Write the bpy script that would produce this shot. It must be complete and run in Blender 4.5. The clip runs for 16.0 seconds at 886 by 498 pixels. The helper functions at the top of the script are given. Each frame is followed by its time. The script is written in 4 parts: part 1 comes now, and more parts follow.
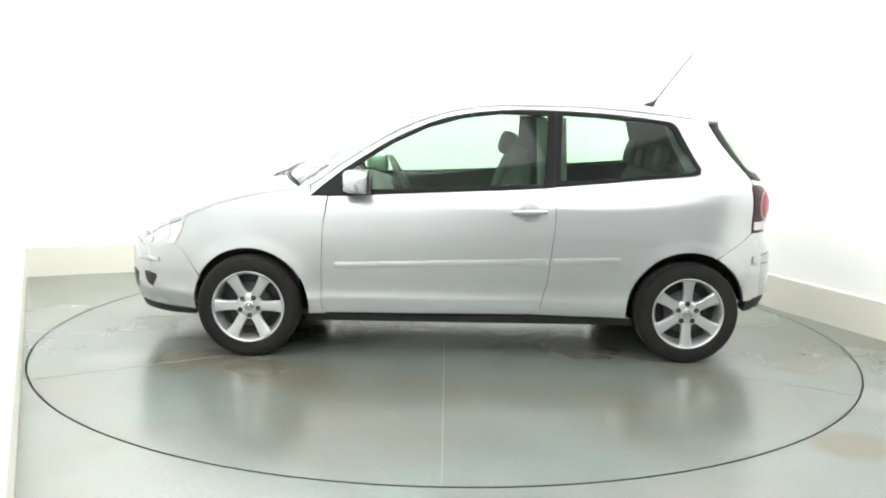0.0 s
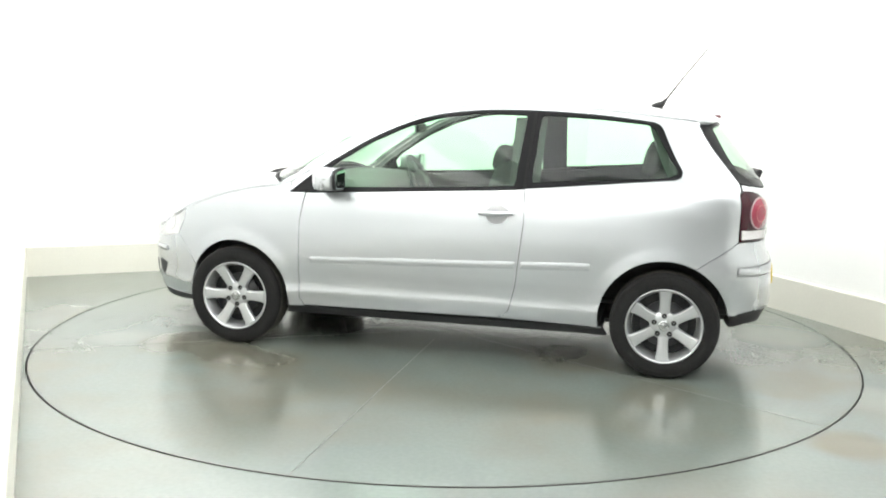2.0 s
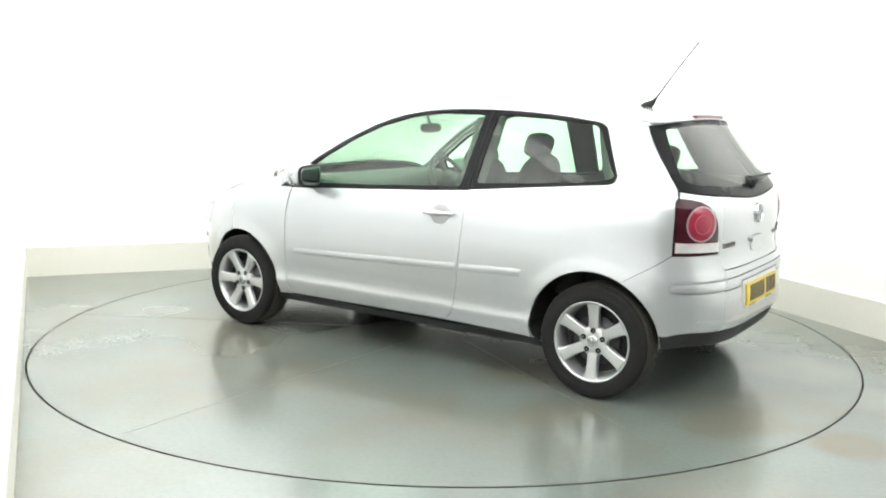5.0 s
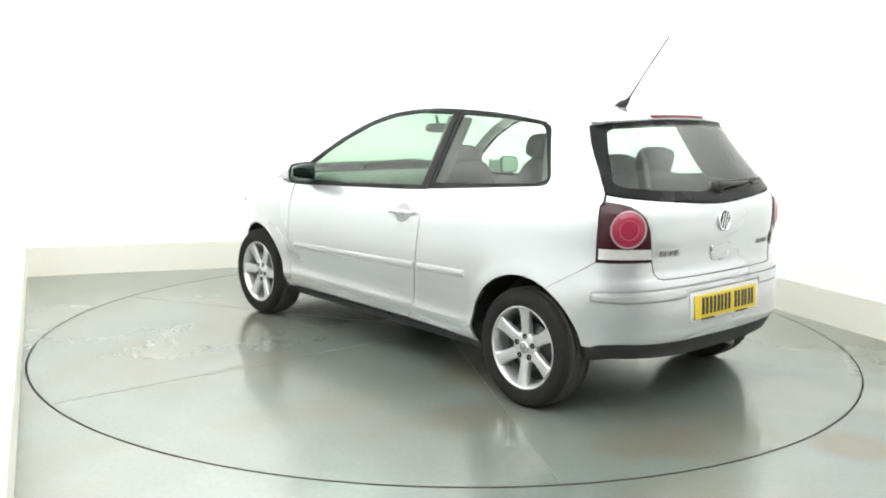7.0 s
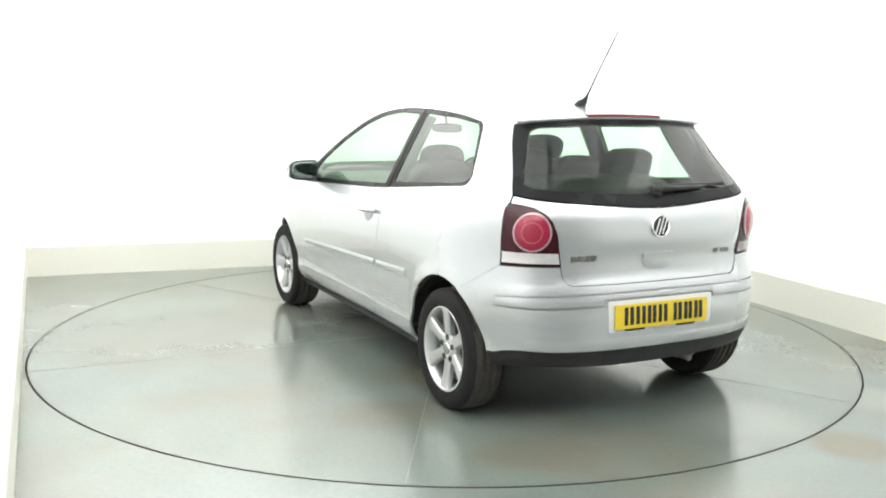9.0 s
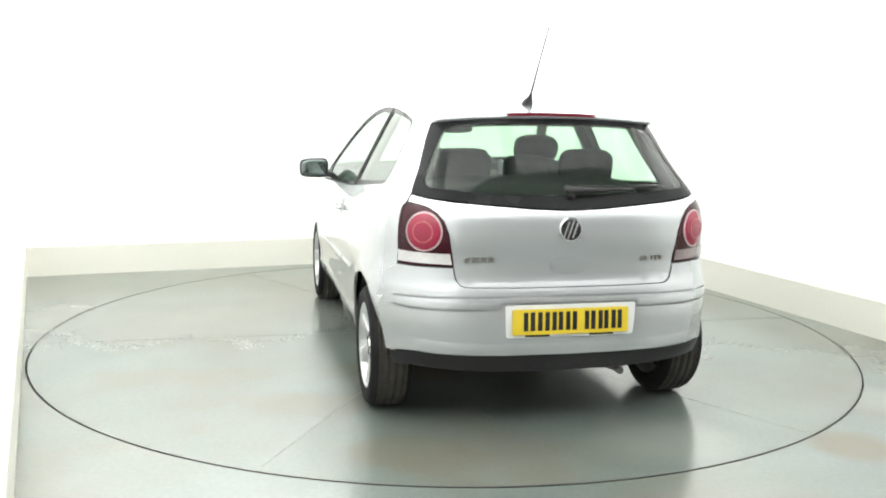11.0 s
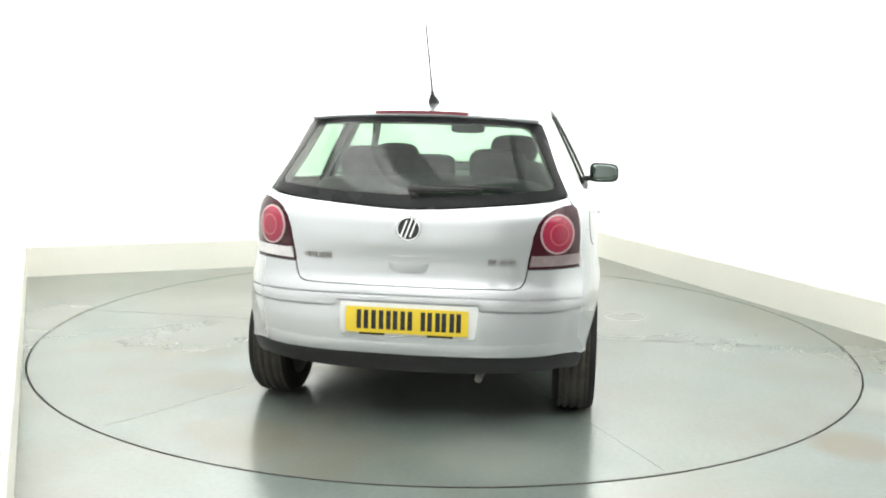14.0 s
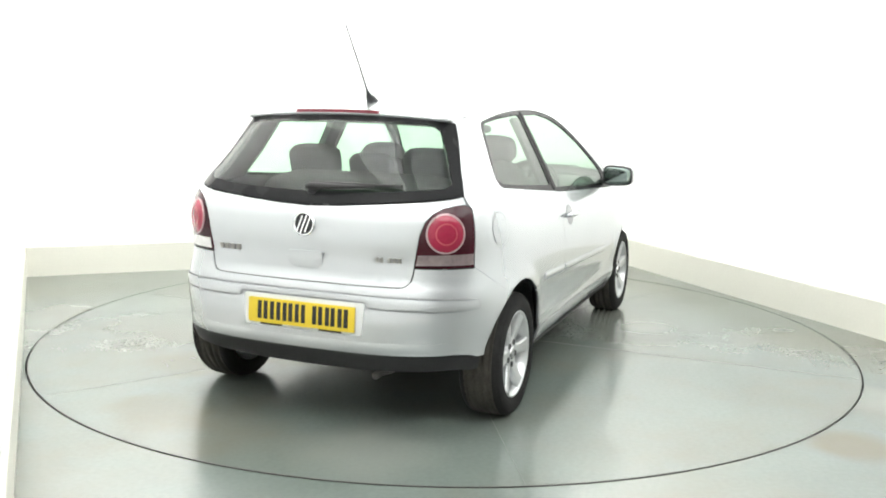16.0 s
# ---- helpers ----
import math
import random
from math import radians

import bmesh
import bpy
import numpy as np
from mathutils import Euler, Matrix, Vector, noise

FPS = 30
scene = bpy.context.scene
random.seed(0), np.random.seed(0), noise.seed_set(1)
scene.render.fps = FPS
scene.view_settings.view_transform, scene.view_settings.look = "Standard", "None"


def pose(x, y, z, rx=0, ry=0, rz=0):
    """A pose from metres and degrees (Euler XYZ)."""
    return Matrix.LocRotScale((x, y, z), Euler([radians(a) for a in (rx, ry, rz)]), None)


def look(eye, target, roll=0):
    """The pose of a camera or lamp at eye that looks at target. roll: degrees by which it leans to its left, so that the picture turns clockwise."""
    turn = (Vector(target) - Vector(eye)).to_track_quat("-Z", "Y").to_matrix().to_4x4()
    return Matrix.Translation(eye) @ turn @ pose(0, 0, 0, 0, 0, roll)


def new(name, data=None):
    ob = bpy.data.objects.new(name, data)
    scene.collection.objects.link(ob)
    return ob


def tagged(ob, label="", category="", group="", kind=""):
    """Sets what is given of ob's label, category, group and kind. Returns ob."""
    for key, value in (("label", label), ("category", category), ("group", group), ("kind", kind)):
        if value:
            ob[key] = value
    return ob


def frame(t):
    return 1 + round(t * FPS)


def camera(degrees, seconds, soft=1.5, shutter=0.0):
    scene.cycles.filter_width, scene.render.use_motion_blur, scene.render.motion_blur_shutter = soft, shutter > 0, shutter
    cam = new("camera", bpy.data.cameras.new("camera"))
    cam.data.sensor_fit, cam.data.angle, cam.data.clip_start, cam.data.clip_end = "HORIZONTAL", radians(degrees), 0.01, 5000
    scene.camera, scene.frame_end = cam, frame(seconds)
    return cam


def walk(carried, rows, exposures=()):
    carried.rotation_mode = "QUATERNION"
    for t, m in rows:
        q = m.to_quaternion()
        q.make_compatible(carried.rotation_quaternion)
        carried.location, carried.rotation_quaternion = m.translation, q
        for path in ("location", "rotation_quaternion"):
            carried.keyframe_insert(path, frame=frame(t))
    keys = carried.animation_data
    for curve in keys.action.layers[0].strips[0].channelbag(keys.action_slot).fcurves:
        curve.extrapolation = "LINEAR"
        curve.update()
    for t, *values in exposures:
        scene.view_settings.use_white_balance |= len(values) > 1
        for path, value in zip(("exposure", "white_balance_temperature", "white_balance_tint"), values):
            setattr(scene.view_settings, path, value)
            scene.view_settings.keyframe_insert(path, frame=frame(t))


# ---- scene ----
cam = camera(52.03, 16.0, soft=1.9)
EYE = Vector((0.0, -5.645, 1.409))
PAN, TILT, ROLL = radians(-0.205), radians(8.964), 1.086
AIM = EYE + Vector((math.sin(PAN) * math.cos(TILT), math.cos(PAN) * math.cos(TILT), -math.sin(TILT)))
VIEW = look(EYE, AIM, ROLL)
walk(cam, [(0.0, VIEW), (16.0, VIEW)], exposures=[(0.0, 0.07), (16.0, 0.07)])

# ---- light ----
world = bpy.data.worlds.new("world")
scene.world = world
world.use_nodes = True
world.node_tree.nodes["Background"].inputs[0].default_value = (1.0, 1.0, 1.0, 1)
world.node_tree.nodes["Background"].inputs[1].default_value = 0.3

ROOM_H = 3.3
# corners of the studio: far left, far right, near right, near left
C_BL, C_BR = Vector((-3.366, 1.454)), Vector((1.36, 3.31))
C_FR, C_FL = Vector((6.65, -9.25)), Vector((1.82, -10.1))


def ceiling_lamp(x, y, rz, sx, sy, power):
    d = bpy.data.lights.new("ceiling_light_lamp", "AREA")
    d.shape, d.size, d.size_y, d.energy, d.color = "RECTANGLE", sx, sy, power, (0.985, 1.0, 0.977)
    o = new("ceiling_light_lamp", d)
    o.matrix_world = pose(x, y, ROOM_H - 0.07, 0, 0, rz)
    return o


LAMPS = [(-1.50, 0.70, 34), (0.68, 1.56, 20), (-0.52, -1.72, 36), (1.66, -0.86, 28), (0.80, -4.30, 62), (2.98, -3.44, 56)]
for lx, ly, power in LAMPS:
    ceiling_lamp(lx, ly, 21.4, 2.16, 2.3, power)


# unseen wall washers added under the ceiling: position, length, the way the wall lies, power
ADDED_WASHERS = []
for a, b, f0, f1, power in ((C_BL, C_BR, 0.06, 0.94, 75), (C_BR, C_FR, 0.04, 0.40, 72), (C_FL, C_BL, 0.45, 0.96, 115)):
    d = (b - a).normalized()
    inn = Vector((-d.y, d.x))
    if ((C_BL + C_BR + C_FR + C_FL) / 4 - a).dot(inn) < 0:
        inn = -inn
    c = a + (b - a) * (f0 + f1) / 2
    ADDED_WASHERS.append((c + inn * 0.85, c, (b - a).length * (f1 - f0), math.degrees(math.atan2(d.y, d.x)), power))
for c, w, ln, turn, power in ADDED_WASHERS:
    d = bpy.data.lights.new("added_wall_lamp", "AREA")
    d.shape, d.size, d.size_y, d.energy, d.color = "RECTANGLE", ln, 0.34, power, (0.985, 1.0, 0.977)
    o = new("added_wall_lamp", d)
    back = (w - c).normalized()
    z = -(Vector((back.x * 0.97, back.y * 0.97, -0.24))).normalized()
    x = Vector((math.cos(radians(turn)), math.sin(radians(turn)), 0))
    y = z.cross(x)
    o.matrix_world = Matrix.Translation((c.x, c.y, ROOM_H - 0.26)) @ Matrix((x, y, z)).transposed().to_4x4()


# ---- materials ----
def mat(name, color, rough=0.5, metal=0.0, grain=40.0, amount=0.06, blotch=2.0, bump=0.0, rough_var=0.06, coat=0.0, spec=0.5, ior=1.45):
    m = bpy.data.materials.new(name)
    m.use_nodes = True
    nt = m.node_tree
    n, l = nt.nodes, nt.links
    b = n["Principled BSDF"]
    tc = n.new("ShaderNodeTexCoord")
    big, small = n.new("ShaderNodeTexNoise"), n.new("ShaderNodeTexNoise")
    big.inputs["Scale"].default_value, small.inputs["Scale"].default_value = blotch, grain
    big.inputs["Detail"].default_value, small.inputs["Detail"].default_value = 4, 3
    l.new(tc.outputs["Object"], big.inputs["Vector"])
    l.new(tc.outputs["Object"], small.inputs["Vector"])
    mix = n.new("ShaderNodeMath")
    mix.operation = "ADD"
    l.new(big.outputs["Fac"], mix.inputs[0])
    l.new(small.outputs["Fac"], mix.inputs[1])
    rng = n.new("ShaderNodeMapRange")
    rng.inputs["From Min"].default_value, rng.inputs["From Max"].default_value = 0.6, 1.4
    rng.inputs["To Min"].default_value, rng.inputs["To Max"].default_value = 1 - amount, 1 + amount
    l.new(mix.outputs[0], rng.inputs["Value"])
    mul = n.new("ShaderNodeVectorMath")
    mul.operation = "SCALE"
    mul.inputs[0].default_value = color
    l.new(rng.outputs[0], mul.inputs["Scale"])
    l.new(mul.outputs[0], b.inputs["Base Color"])
    rr = n.new("ShaderNodeMapRange")
    rr.inputs["From Min"].default_value, rr.inputs["From Max"].default_value = 0.3, 0.7
    rr.inputs["To Min"].default_value, rr.inputs["To Max"].default_value = max(0.02, rough - rough_var), rough + rough_var
    l.new(big.outputs["Fac"], rr.inputs["Value"])
    l.new(rr.outputs[0], b.inputs["Roughness"])
    b.inputs["Metallic"].default_value = metal
    b.inputs["Coat Weight"].default_value = coat
    b.inputs["Coat Roughness"].default_value = 0.06
    b.inputs["Specular IOR Level"].default_value = spec
    b.inputs["IOR"].default_value = ior
    if bump:
        bp = n.new("ShaderNodeBump")
        bp.inputs["Strength"].default_value, bp.inputs["Distance"].default_value = 0.5, bump
        l.new(small.outputs["Fac"], bp.inputs["Height"])
        l.new(bp.outputs[0], b.inputs["Normal"])
    return m


def floor_mat(name, seed, marks):
    """Worn grey-green floor paint with brown scuffs and patchy gloss."""
    m = mat(name, (0.142, 0.166, 0.152), 0.2, 0, 45, 0.09, 1.3, 0, 0.06, ior=1.95)
    n, l = m.node_tree.nodes, m.node_tree.links
    b = n["Principled BSDF"]
    base = b.inputs["Base Color"].links[0].from_socket
    tc = n.new("ShaderNodeTexCoord")
    mp = n.new("ShaderNodeMapping")
    mp.inputs["Location"].default_value = (seed, seed * 2.0, 0)
    l.new(tc.outputs["Object"], mp.inputs["Vector"])
    st = n.new("ShaderNodeTexNoise")
    st.inputs["Scale"].default_value, st.inputs["Detail"].default_value, st.inputs["Roughness"].default_value = 0.9, 5, 0.55
    l.new(mp.outputs[0], st.inputs["Vector"])
    cr = n.new("ShaderNodeMapRange")
    cr.inputs["From Min"].default_value, cr.inputs["From Max"].default_value = 0.44, 0.76
    cr.inputs["To Max"].default_value = 0.8
    l.new(st.outputs["Fac"], cr.inputs["Value"])
    mx = n.new("ShaderNodeMix")
    mx.data_type = "RGBA"
    mx.inputs["B"].default_value = (0.150, 0.134, 0.102, 1)
    l.new(cr.outputs[0], mx.inputs["Factor"])
    l.new(base, mx.inputs["A"])
    last = mx.outputs["Result"]
    # single worn or dirty places: x, y, reach, colour, strength
    for mx_, my_, reach, colr, strong in marks:
        ds = n.new("ShaderNodeVectorMath")
        ds.operation = "DISTANCE"
        ds.inputs[1].default_value = (mx_, my_, 0)
        l.new(tc.outputs["Object"], ds.inputs[0])
        ad = n.new("ShaderNodeMath")
        ad.operation = "MULTIPLY_ADD"
        ad.inputs[1].default_value, ad.inputs[2].default_value = -1.6 * reach, 0.8 * reach
        l.new(st.outputs["Fac"], ad.inputs[0])
        sm = n.new("ShaderNodeMath")
        l.new(ds.outputs["Value"], sm.inputs[0])
        l.new(ad.outputs[0], sm.inputs[1])
        fa = n.new("ShaderNodeMapRange")
        fa.interpolation_type = "SMOOTHSTEP"
        fa.inputs["From Min"].default_value, fa.inputs["From Max"].default_value = reach, 0.3 * reach
        fa.inputs["To Max"].default_value = strong
        l.new(sm.outputs[0], fa.inputs["Value"])
        m2 = n.new("ShaderNodeMix")
        m2.data_type = "RGBA"
        m2.inputs["B"].default_value = (*colr, 1)
        l.new(fa.outputs[0], m2.inputs["Factor"])
        l.new(last, m2.inputs["A"])
        last = m2.outputs["Result"]
    l.new(last, b.inputs["Base Color"])
    return m


def glass_mat(name, tint, gloss=0.045, rise=4.2):
    m = bpy.data.materials.new(name)
    m.use_nodes = True
    n, l = m.node_tree.nodes, m.node_tree.links
    n.remove(n["Principled BSDF"])
    t, g, mx, lw = (n.new("ShaderNodeBsdfTransparent"), n.new("ShaderNodeBsdfGlossy"), n.new("ShaderNodeMixShader"), n.new("ShaderNodeLayerWeight"))
    t.inputs[0].default_value = (*tint, 1)
    g.inputs["Roughness"].default_value = 0.03
    lw.inputs["Blend"].default_value = 0.5
    pw, sc = n.new("ShaderNodeMath"), n.new("ShaderNodeMath")
    pw.operation, sc.operation = "POWER", "MULTIPLY_ADD"
    pw.inputs[1].default_value = rise
    sc.inputs[1].default_value, sc.inputs[2].default_value = 0.85, gloss
    l.new(lw.outputs["Facing"], pw.inputs[0])
    l.new(pw.outputs[0], sc.inputs[0])
    l.new(sc.outputs[0], mx.inputs[0])
    l.new(t.outputs[0], mx.inputs[1])
    l.new(g.outputs[0], mx.inputs[2])
    l.new(mx.outputs[0], n["Material Output"].inputs[0])
    return m


BROWN, PALE = (0.128, 0.106, 0.068), (0.24, 0.25, 0.225)
FLOOR_MARKS = [(1.74, -1.92, 0.28, BROWN, 0.70), (1.60, -1.57, 0.22, BROWN, 0.35), (2.16, -1.20, 0.30, PALE, 0.35), (-2.54, 0.15, 0.50, PALE, 0.40)]
DISC_MARKS = [(-1.79, -0.78, 0.32, PALE, 0.40), (-1.45, -0.79, 0.30, BROWN, 0.50), (-0.81, -1.03, 0.35, BROWN, 0.45), (0.83, -0.51, 0.40, BROWN, 0.45), (-1.05, -0.95, 0.30, BROWN, 0.50), (1.99, -0.62, 0.30, BROWN, 0.40), (-0.23, -0.32, 0.35, PALE, 0.35), (1.36, -0.89, 0.35, BROWN, 0.35), (-1.41, -0.84, 0.35, BROWN, 0.35), (-0.66, 1.18, 0.25, PALE, 0.35), (2.04, 0.55, 0.45, PALE, 0.50)]
M_WALL = mat("white_wall_paint", (0.92, 0.92, 0.905), 0.7, 0, 90, 0.02, 0.8, 0.0006)
M_SKIRT = mat("cream_skirting_paint", (0.72, 0.705, 0.635), 0.5, 0, 60, 0.03, 1.5, 0.0004)
M_FLOOR = floor_mat("floor_paint", 3.1, FLOOR_MARKS)
M_DISC = floor_mat("turntable_paint", 7.7, DISC_MARKS)
M_CEIL = mat("ceiling_paint", (0.92, 0.92, 0.91), 0.8, 0, 50, 0.02)
M_DARKGAP = mat("dark_gap", (0.02, 0.02, 0.02), 0.8)
M_EDGE = mat("steel_edge", (0.10, 0.10, 0.095), 0.5, 0.6)
M_PAINT = mat("silver_paint", (0.542, 0.560, 0.578), 0.27, 0.68, 900, 0.003, 1.5, 0, 0.003, 0.8)
M_BLACK = mat("black_plastic", (0.021, 0.021, 0.022), 0.5, 0, 300, 0.15, 5, 0.0002, spec=0.35)
M_FRAME = mat("black_frame_gloss", (0.016, 0.016, 0.017), 0.25, 0, 100, 0.1, 4, spec=0.17, ior=1.3)
M_RUBBER = mat("tyre_rubber", (0.019, 0.0188, 0.0185), 0.85, 0, 150, 0.25, 8, 0.0004, spec=0.18)
M_TREAD = mat("dusty_tread", (0.062, 0.058, 0.051), 0.9, 0, 120, 0.3, 14, 0.0004, spec=0.15)
M_GAP = mat("black_seal", (0.012, 0.012, 0.012), 0.7, spec=0.2)
M_ALLOY = mat("alloy_silver", (0.56, 0.57, 0.58), 0.34, 0.75, 200, 0.04, 6, 0, 0.04, 0.4)
M_STEEL = mat("brake_steel", (0.22, 0.21, 0.20), 0.45, 0.9, 120, 0.15, 8)
M_CHROME = mat("chrome", (0.75, 0.76, 0.77), 0.12, 1.0, 80, 0.03)
M_CLOTH = mat("grey_seat_cloth", (0.027, 0.0275, 0.029), 0.9, 0, 60, 0.06, 4, 0.0)
M_TRIM = mat("dark_interior_plastic", (0.040, 0.041, 0.042), 0.6, 0, 120, 0.10, 3, 0.0)
M_HEADLINER = mat("grey_headliner", (0.42, 0.42, 0.40), 0.9, 0, 200, 0.06, 3, 0.0003)
M_CARPET = mat("black_carpet", (0.036, 0.036, 0.037), 0.95, 0, 160, 0.15, 4, 0.0)
M_RED = mat("dark_red_lens", (0.034, 0.002, 0.007), 0.15, 0, 120, 0.08, 6, 0, 0.02, 0.2, 0.35)
M_REDBRIGHT = mat("bright_red_lens", (0.27, 0.014, 0.042), 0.15, 0, 90, 0.12, 9, 0, 0.02, 0.4)
M_CLEARLENS = mat("clear_lens", (0.62, 0.60, 0.60), 0.12, 0.35, 70, 0.12, 14, 0, 0.02, 1.0)
M_LAMPGREY = mat("smoked_reverse_lens", (0.22, 0.17, 0.175), 0.15, 0.2, 60, 0.2, 20, 0, 0.02, 1.0)
M_PLATE = mat("yellow_plate", (0.68, 0.50, 0.035), 0.35, 0, 60, 0.03, 6)
M_PLATEBLACK = mat("plate_black", (0.015, 0.015, 0.015), 0.4)
M_LITRECESS = mat("lit_recess_silver", (0.62, 0.63, 0.63), 0.35, 0, 60, 0.03)
M_MIRROR = mat("mirror_glass", (0.24, 0.29, 0.275), 0.03, 1.0, 20, 0.01, 2, 0, 0.01)
M_GLASS = glass_mat("green_window_glass", (0.72, 0.95, 0.77))
M_SCREENGLASS = glass_mat("windscreen_glass", (0.74, 0.95, 0.79), 0.05, 2.2)
M_REARGLASS = glass_mat("rear_window_glass", (0.76, 0.92, 0.79), 0.045)
M_EMIT = mat("lamp_diffuser", (0.9, 0.9, 0.9), 0.6)


# ---- building helpers ----
def part(name, bm, material, parent=None, label="", smooth=False, normals=None):
    me = bpy.data.meshes.new(name)
    bm.to_mesh(me)
    bm.free()
    return finish(name, me, material, parent, label, smooth, normals)


def finish(name, me, material, parent=None, label="", smooth=False, normals=None):
    me.materials.append(material)
    if smooth:
        me.shade_smooth()
    if normals is not None:
        me.normals_split_custom_set_from_vertices([tuple(v) for v in normals])
    o = new(name, me)
    o.parent = parent
    return tagged(o, label)


def thing(name, label, category, m=None, group="", kind=""):
    o = new(name)
    if m is not None:
        o.matrix_basis = m
    return tagged(o, label, category, group, kind)


def curve(pts):
    """Smooth monotone interpolation through (u, value) points, for arrays."""
    p = np.array(sorted(pts), float)
    xs, ys = p[:, 0], p[:, 1]
    h, d = np.diff(xs), np.diff(ys) / np.diff(xs)
    m = np.zeros(len(xs))
    m[0], m[-1] = d[0], d[-1]
    for i in range(1, len(xs) - 1):
        if d[i - 1] * d[i] > 0:
            w1, w2 = 2 * h[i] + h[i - 1], h[i] + 2 * h[i - 1]
            m[i] = (w1 + w2) / (w1 / d[i - 1] + w2 / d[i])

    def f(x):
        x = np.clip(np.asarray(x, float), xs[0], xs[-1])
        i = np.clip(np.searchsorted(xs, x) - 1, 0, len(h) - 1)
        t = (x - xs[i]) / h[i]
        return ((1 + 2 * t) * (1 - t) ** 2 * ys[i] + t * (1 - t) ** 2 * h[i] * m[i] + t * t * (3 - 2 * t) * ys[i + 1] + t * t * (t - 1) * h[i] * m[i + 1])
    return f


def box(bm, x0, x1, y0, y1, z0, z1, bevel=0.0, seg=2, m=None):
    r = bmesh.ops.create_cube(bm, size=1.0)
    vs = r["verts"]
    for v in vs:
        v.co = Vector(((x0 + x1) / 2 + v.co.x * (x1 - x0), (y0 + y1) / 2 + v.co.y * (y1 - y0), (z0 + z1) / 2 + v.co.z * (z1 - z0)))
    if bevel:
        es = list({e for v in vs for e in v.link_edges})
        r = bmesh.ops.bevel(bm, geom=es, offset=bevel, segments=seg, profile=0.6, affect="EDGES")
        vs = list({v for f in r["faces"] for v in f.verts} | {v for v in vs if v.is_valid})
    if m is not None:
        bmesh.ops.transform(bm, matrix=m, verts=[v for v in vs if v.is_valid])


def lathe(bm, profile, n=48, axis="Y", closed=False):
    """Turns (radius, along) points round the axis."""
    rings = []
    for r, a in profile:
        ring = []
        for i in range(n):
            t = 2 * math.pi * i / n
            c, s = r * math.cos(t), r * math.sin(t)
            ring.append(bm.verts.new((c, a, s) if axis == "Y" else ((c, s, a) if axis == "Z" else (a, c, s))))
        rings.append(ring)
    for k in range(len(rings) - (0 if closed else 1)):
        a, b = rings[k], rings[(k + 1) % len(rings)]
        for i in range(n):
            bm.faces.new((a[i], a[(i + 1) % n], b[(i + 1) % n], b[i]))
    bmesh.ops.recalc_face_normals(bm, faces=bm.faces[:])
    return rings


def tube(bm, pts, radii, n=8):
    """A round bar through points with a radius at each."""
    rings = []
    pts = [Vector(p) for p in pts]
    for i, p in enumerate(pts):
        d = (pts[min(i + 1, len(pts) - 1)] - pts[max(i - 1, 0)]).normalized()
        u = d.orthogonal().normalized() if i == 0 else (rings[-1][1] - d * rings[-1][1].dot(d)).normalized()
        w = d.cross(u)
        r = radii[i] if isinstance(radii, (list, tuple)) else radii
        rings.append(([bm.verts.new(p + r * (math.cos(2 * math.pi * k / n) * u + math.sin(2 * math.pi * k / n) * w)) for k in range(n)], u))
    for (a, _), (b, _) in zip(rings, rings[1:]):
        for k in range(n):
            bm.faces.new((a[k], a[(k + 1) % n], b[(k + 1) % n], b[k]))
    bm.faces.new(rings[0][0][::-1])
    bm.faces.new(rings[-1][0])
    bmesh.ops.recalc_face_normals(bm, faces=bm.faces[:])


# ---- the studio ----
def wall_between(name, a, b, label):
    d = (b - a).normalized()
    out = Vector((d.y, -d.x)) * -1
    mid = (C_BL + C_BR + C_FR + C_FL) / 4
    if (mid - a).dot(out) > 0:
        out = -out
    th = 0.15
    bm = bmesh.new()
    lo = [bm.verts.new((*(p), 0.0)) for p in (a - d * 0.15, b + d * 0.15, b + d * 0.15 + out * th, a - d * 0.15 + out * th)]
    hi = [bm.verts.new((v.co.x, v.co.y, ROOM_H)) for v in lo]
    bm.faces.new(lo[::-1])
    bm.faces.new(hi)
    for i in range(4):
        bm.faces.new((lo[i], lo[(i + 1) % 4], hi[(i + 1) % 4], hi[i]))
    bmesh.ops.recalc_face_normals(bm, faces=bm.faces[:])
    tagged(part(name, bm, M_WALL), label, "wall", kind="structure")
    # skirting board with an eased top edge
    inn = -out
    prof = [(0.002, 0.0), (0.022, 0.0), (0.022, 0.236), (0.016, 0.244), (0.002, 0.246)]
    bm = bmesh.new()
    ends = []
    for p in (a, b):
        ends.append([bm.verts.new((*(p + inn * o), z)) for o, z in prof])
    for i in range(len(prof)):
        j = (i + 1) % len(prof)
        bm.faces.new((ends[0][i], ends[0][j], ends[1][j], ends[1][i]))
    bm.faces.new(ends[0])
    bm.faces.new(ends[1][::-1])
    bmesh.ops.recalc_face_normals(bm, faces=bm.faces[:])
    tagged(part("baseboard", bm, M_SKIRT), "cream painted skirting board along the white wall", "skirting board", kind="structure")


wall_between("wall_north", C_BL, C_BR, "plain white painted studio back wall")
wall_between("wall_east", C_BR, C_FR, "plain white painted studio side wall")
wall_between("wall_south", C_FR, C_FL, "plain white painted wall behind the viewer")
wall_between("wall_west", C_FL, C_BL, "plain white painted studio side wall beside the turntable")

DISC_R, GAP = 2.428, 0.009


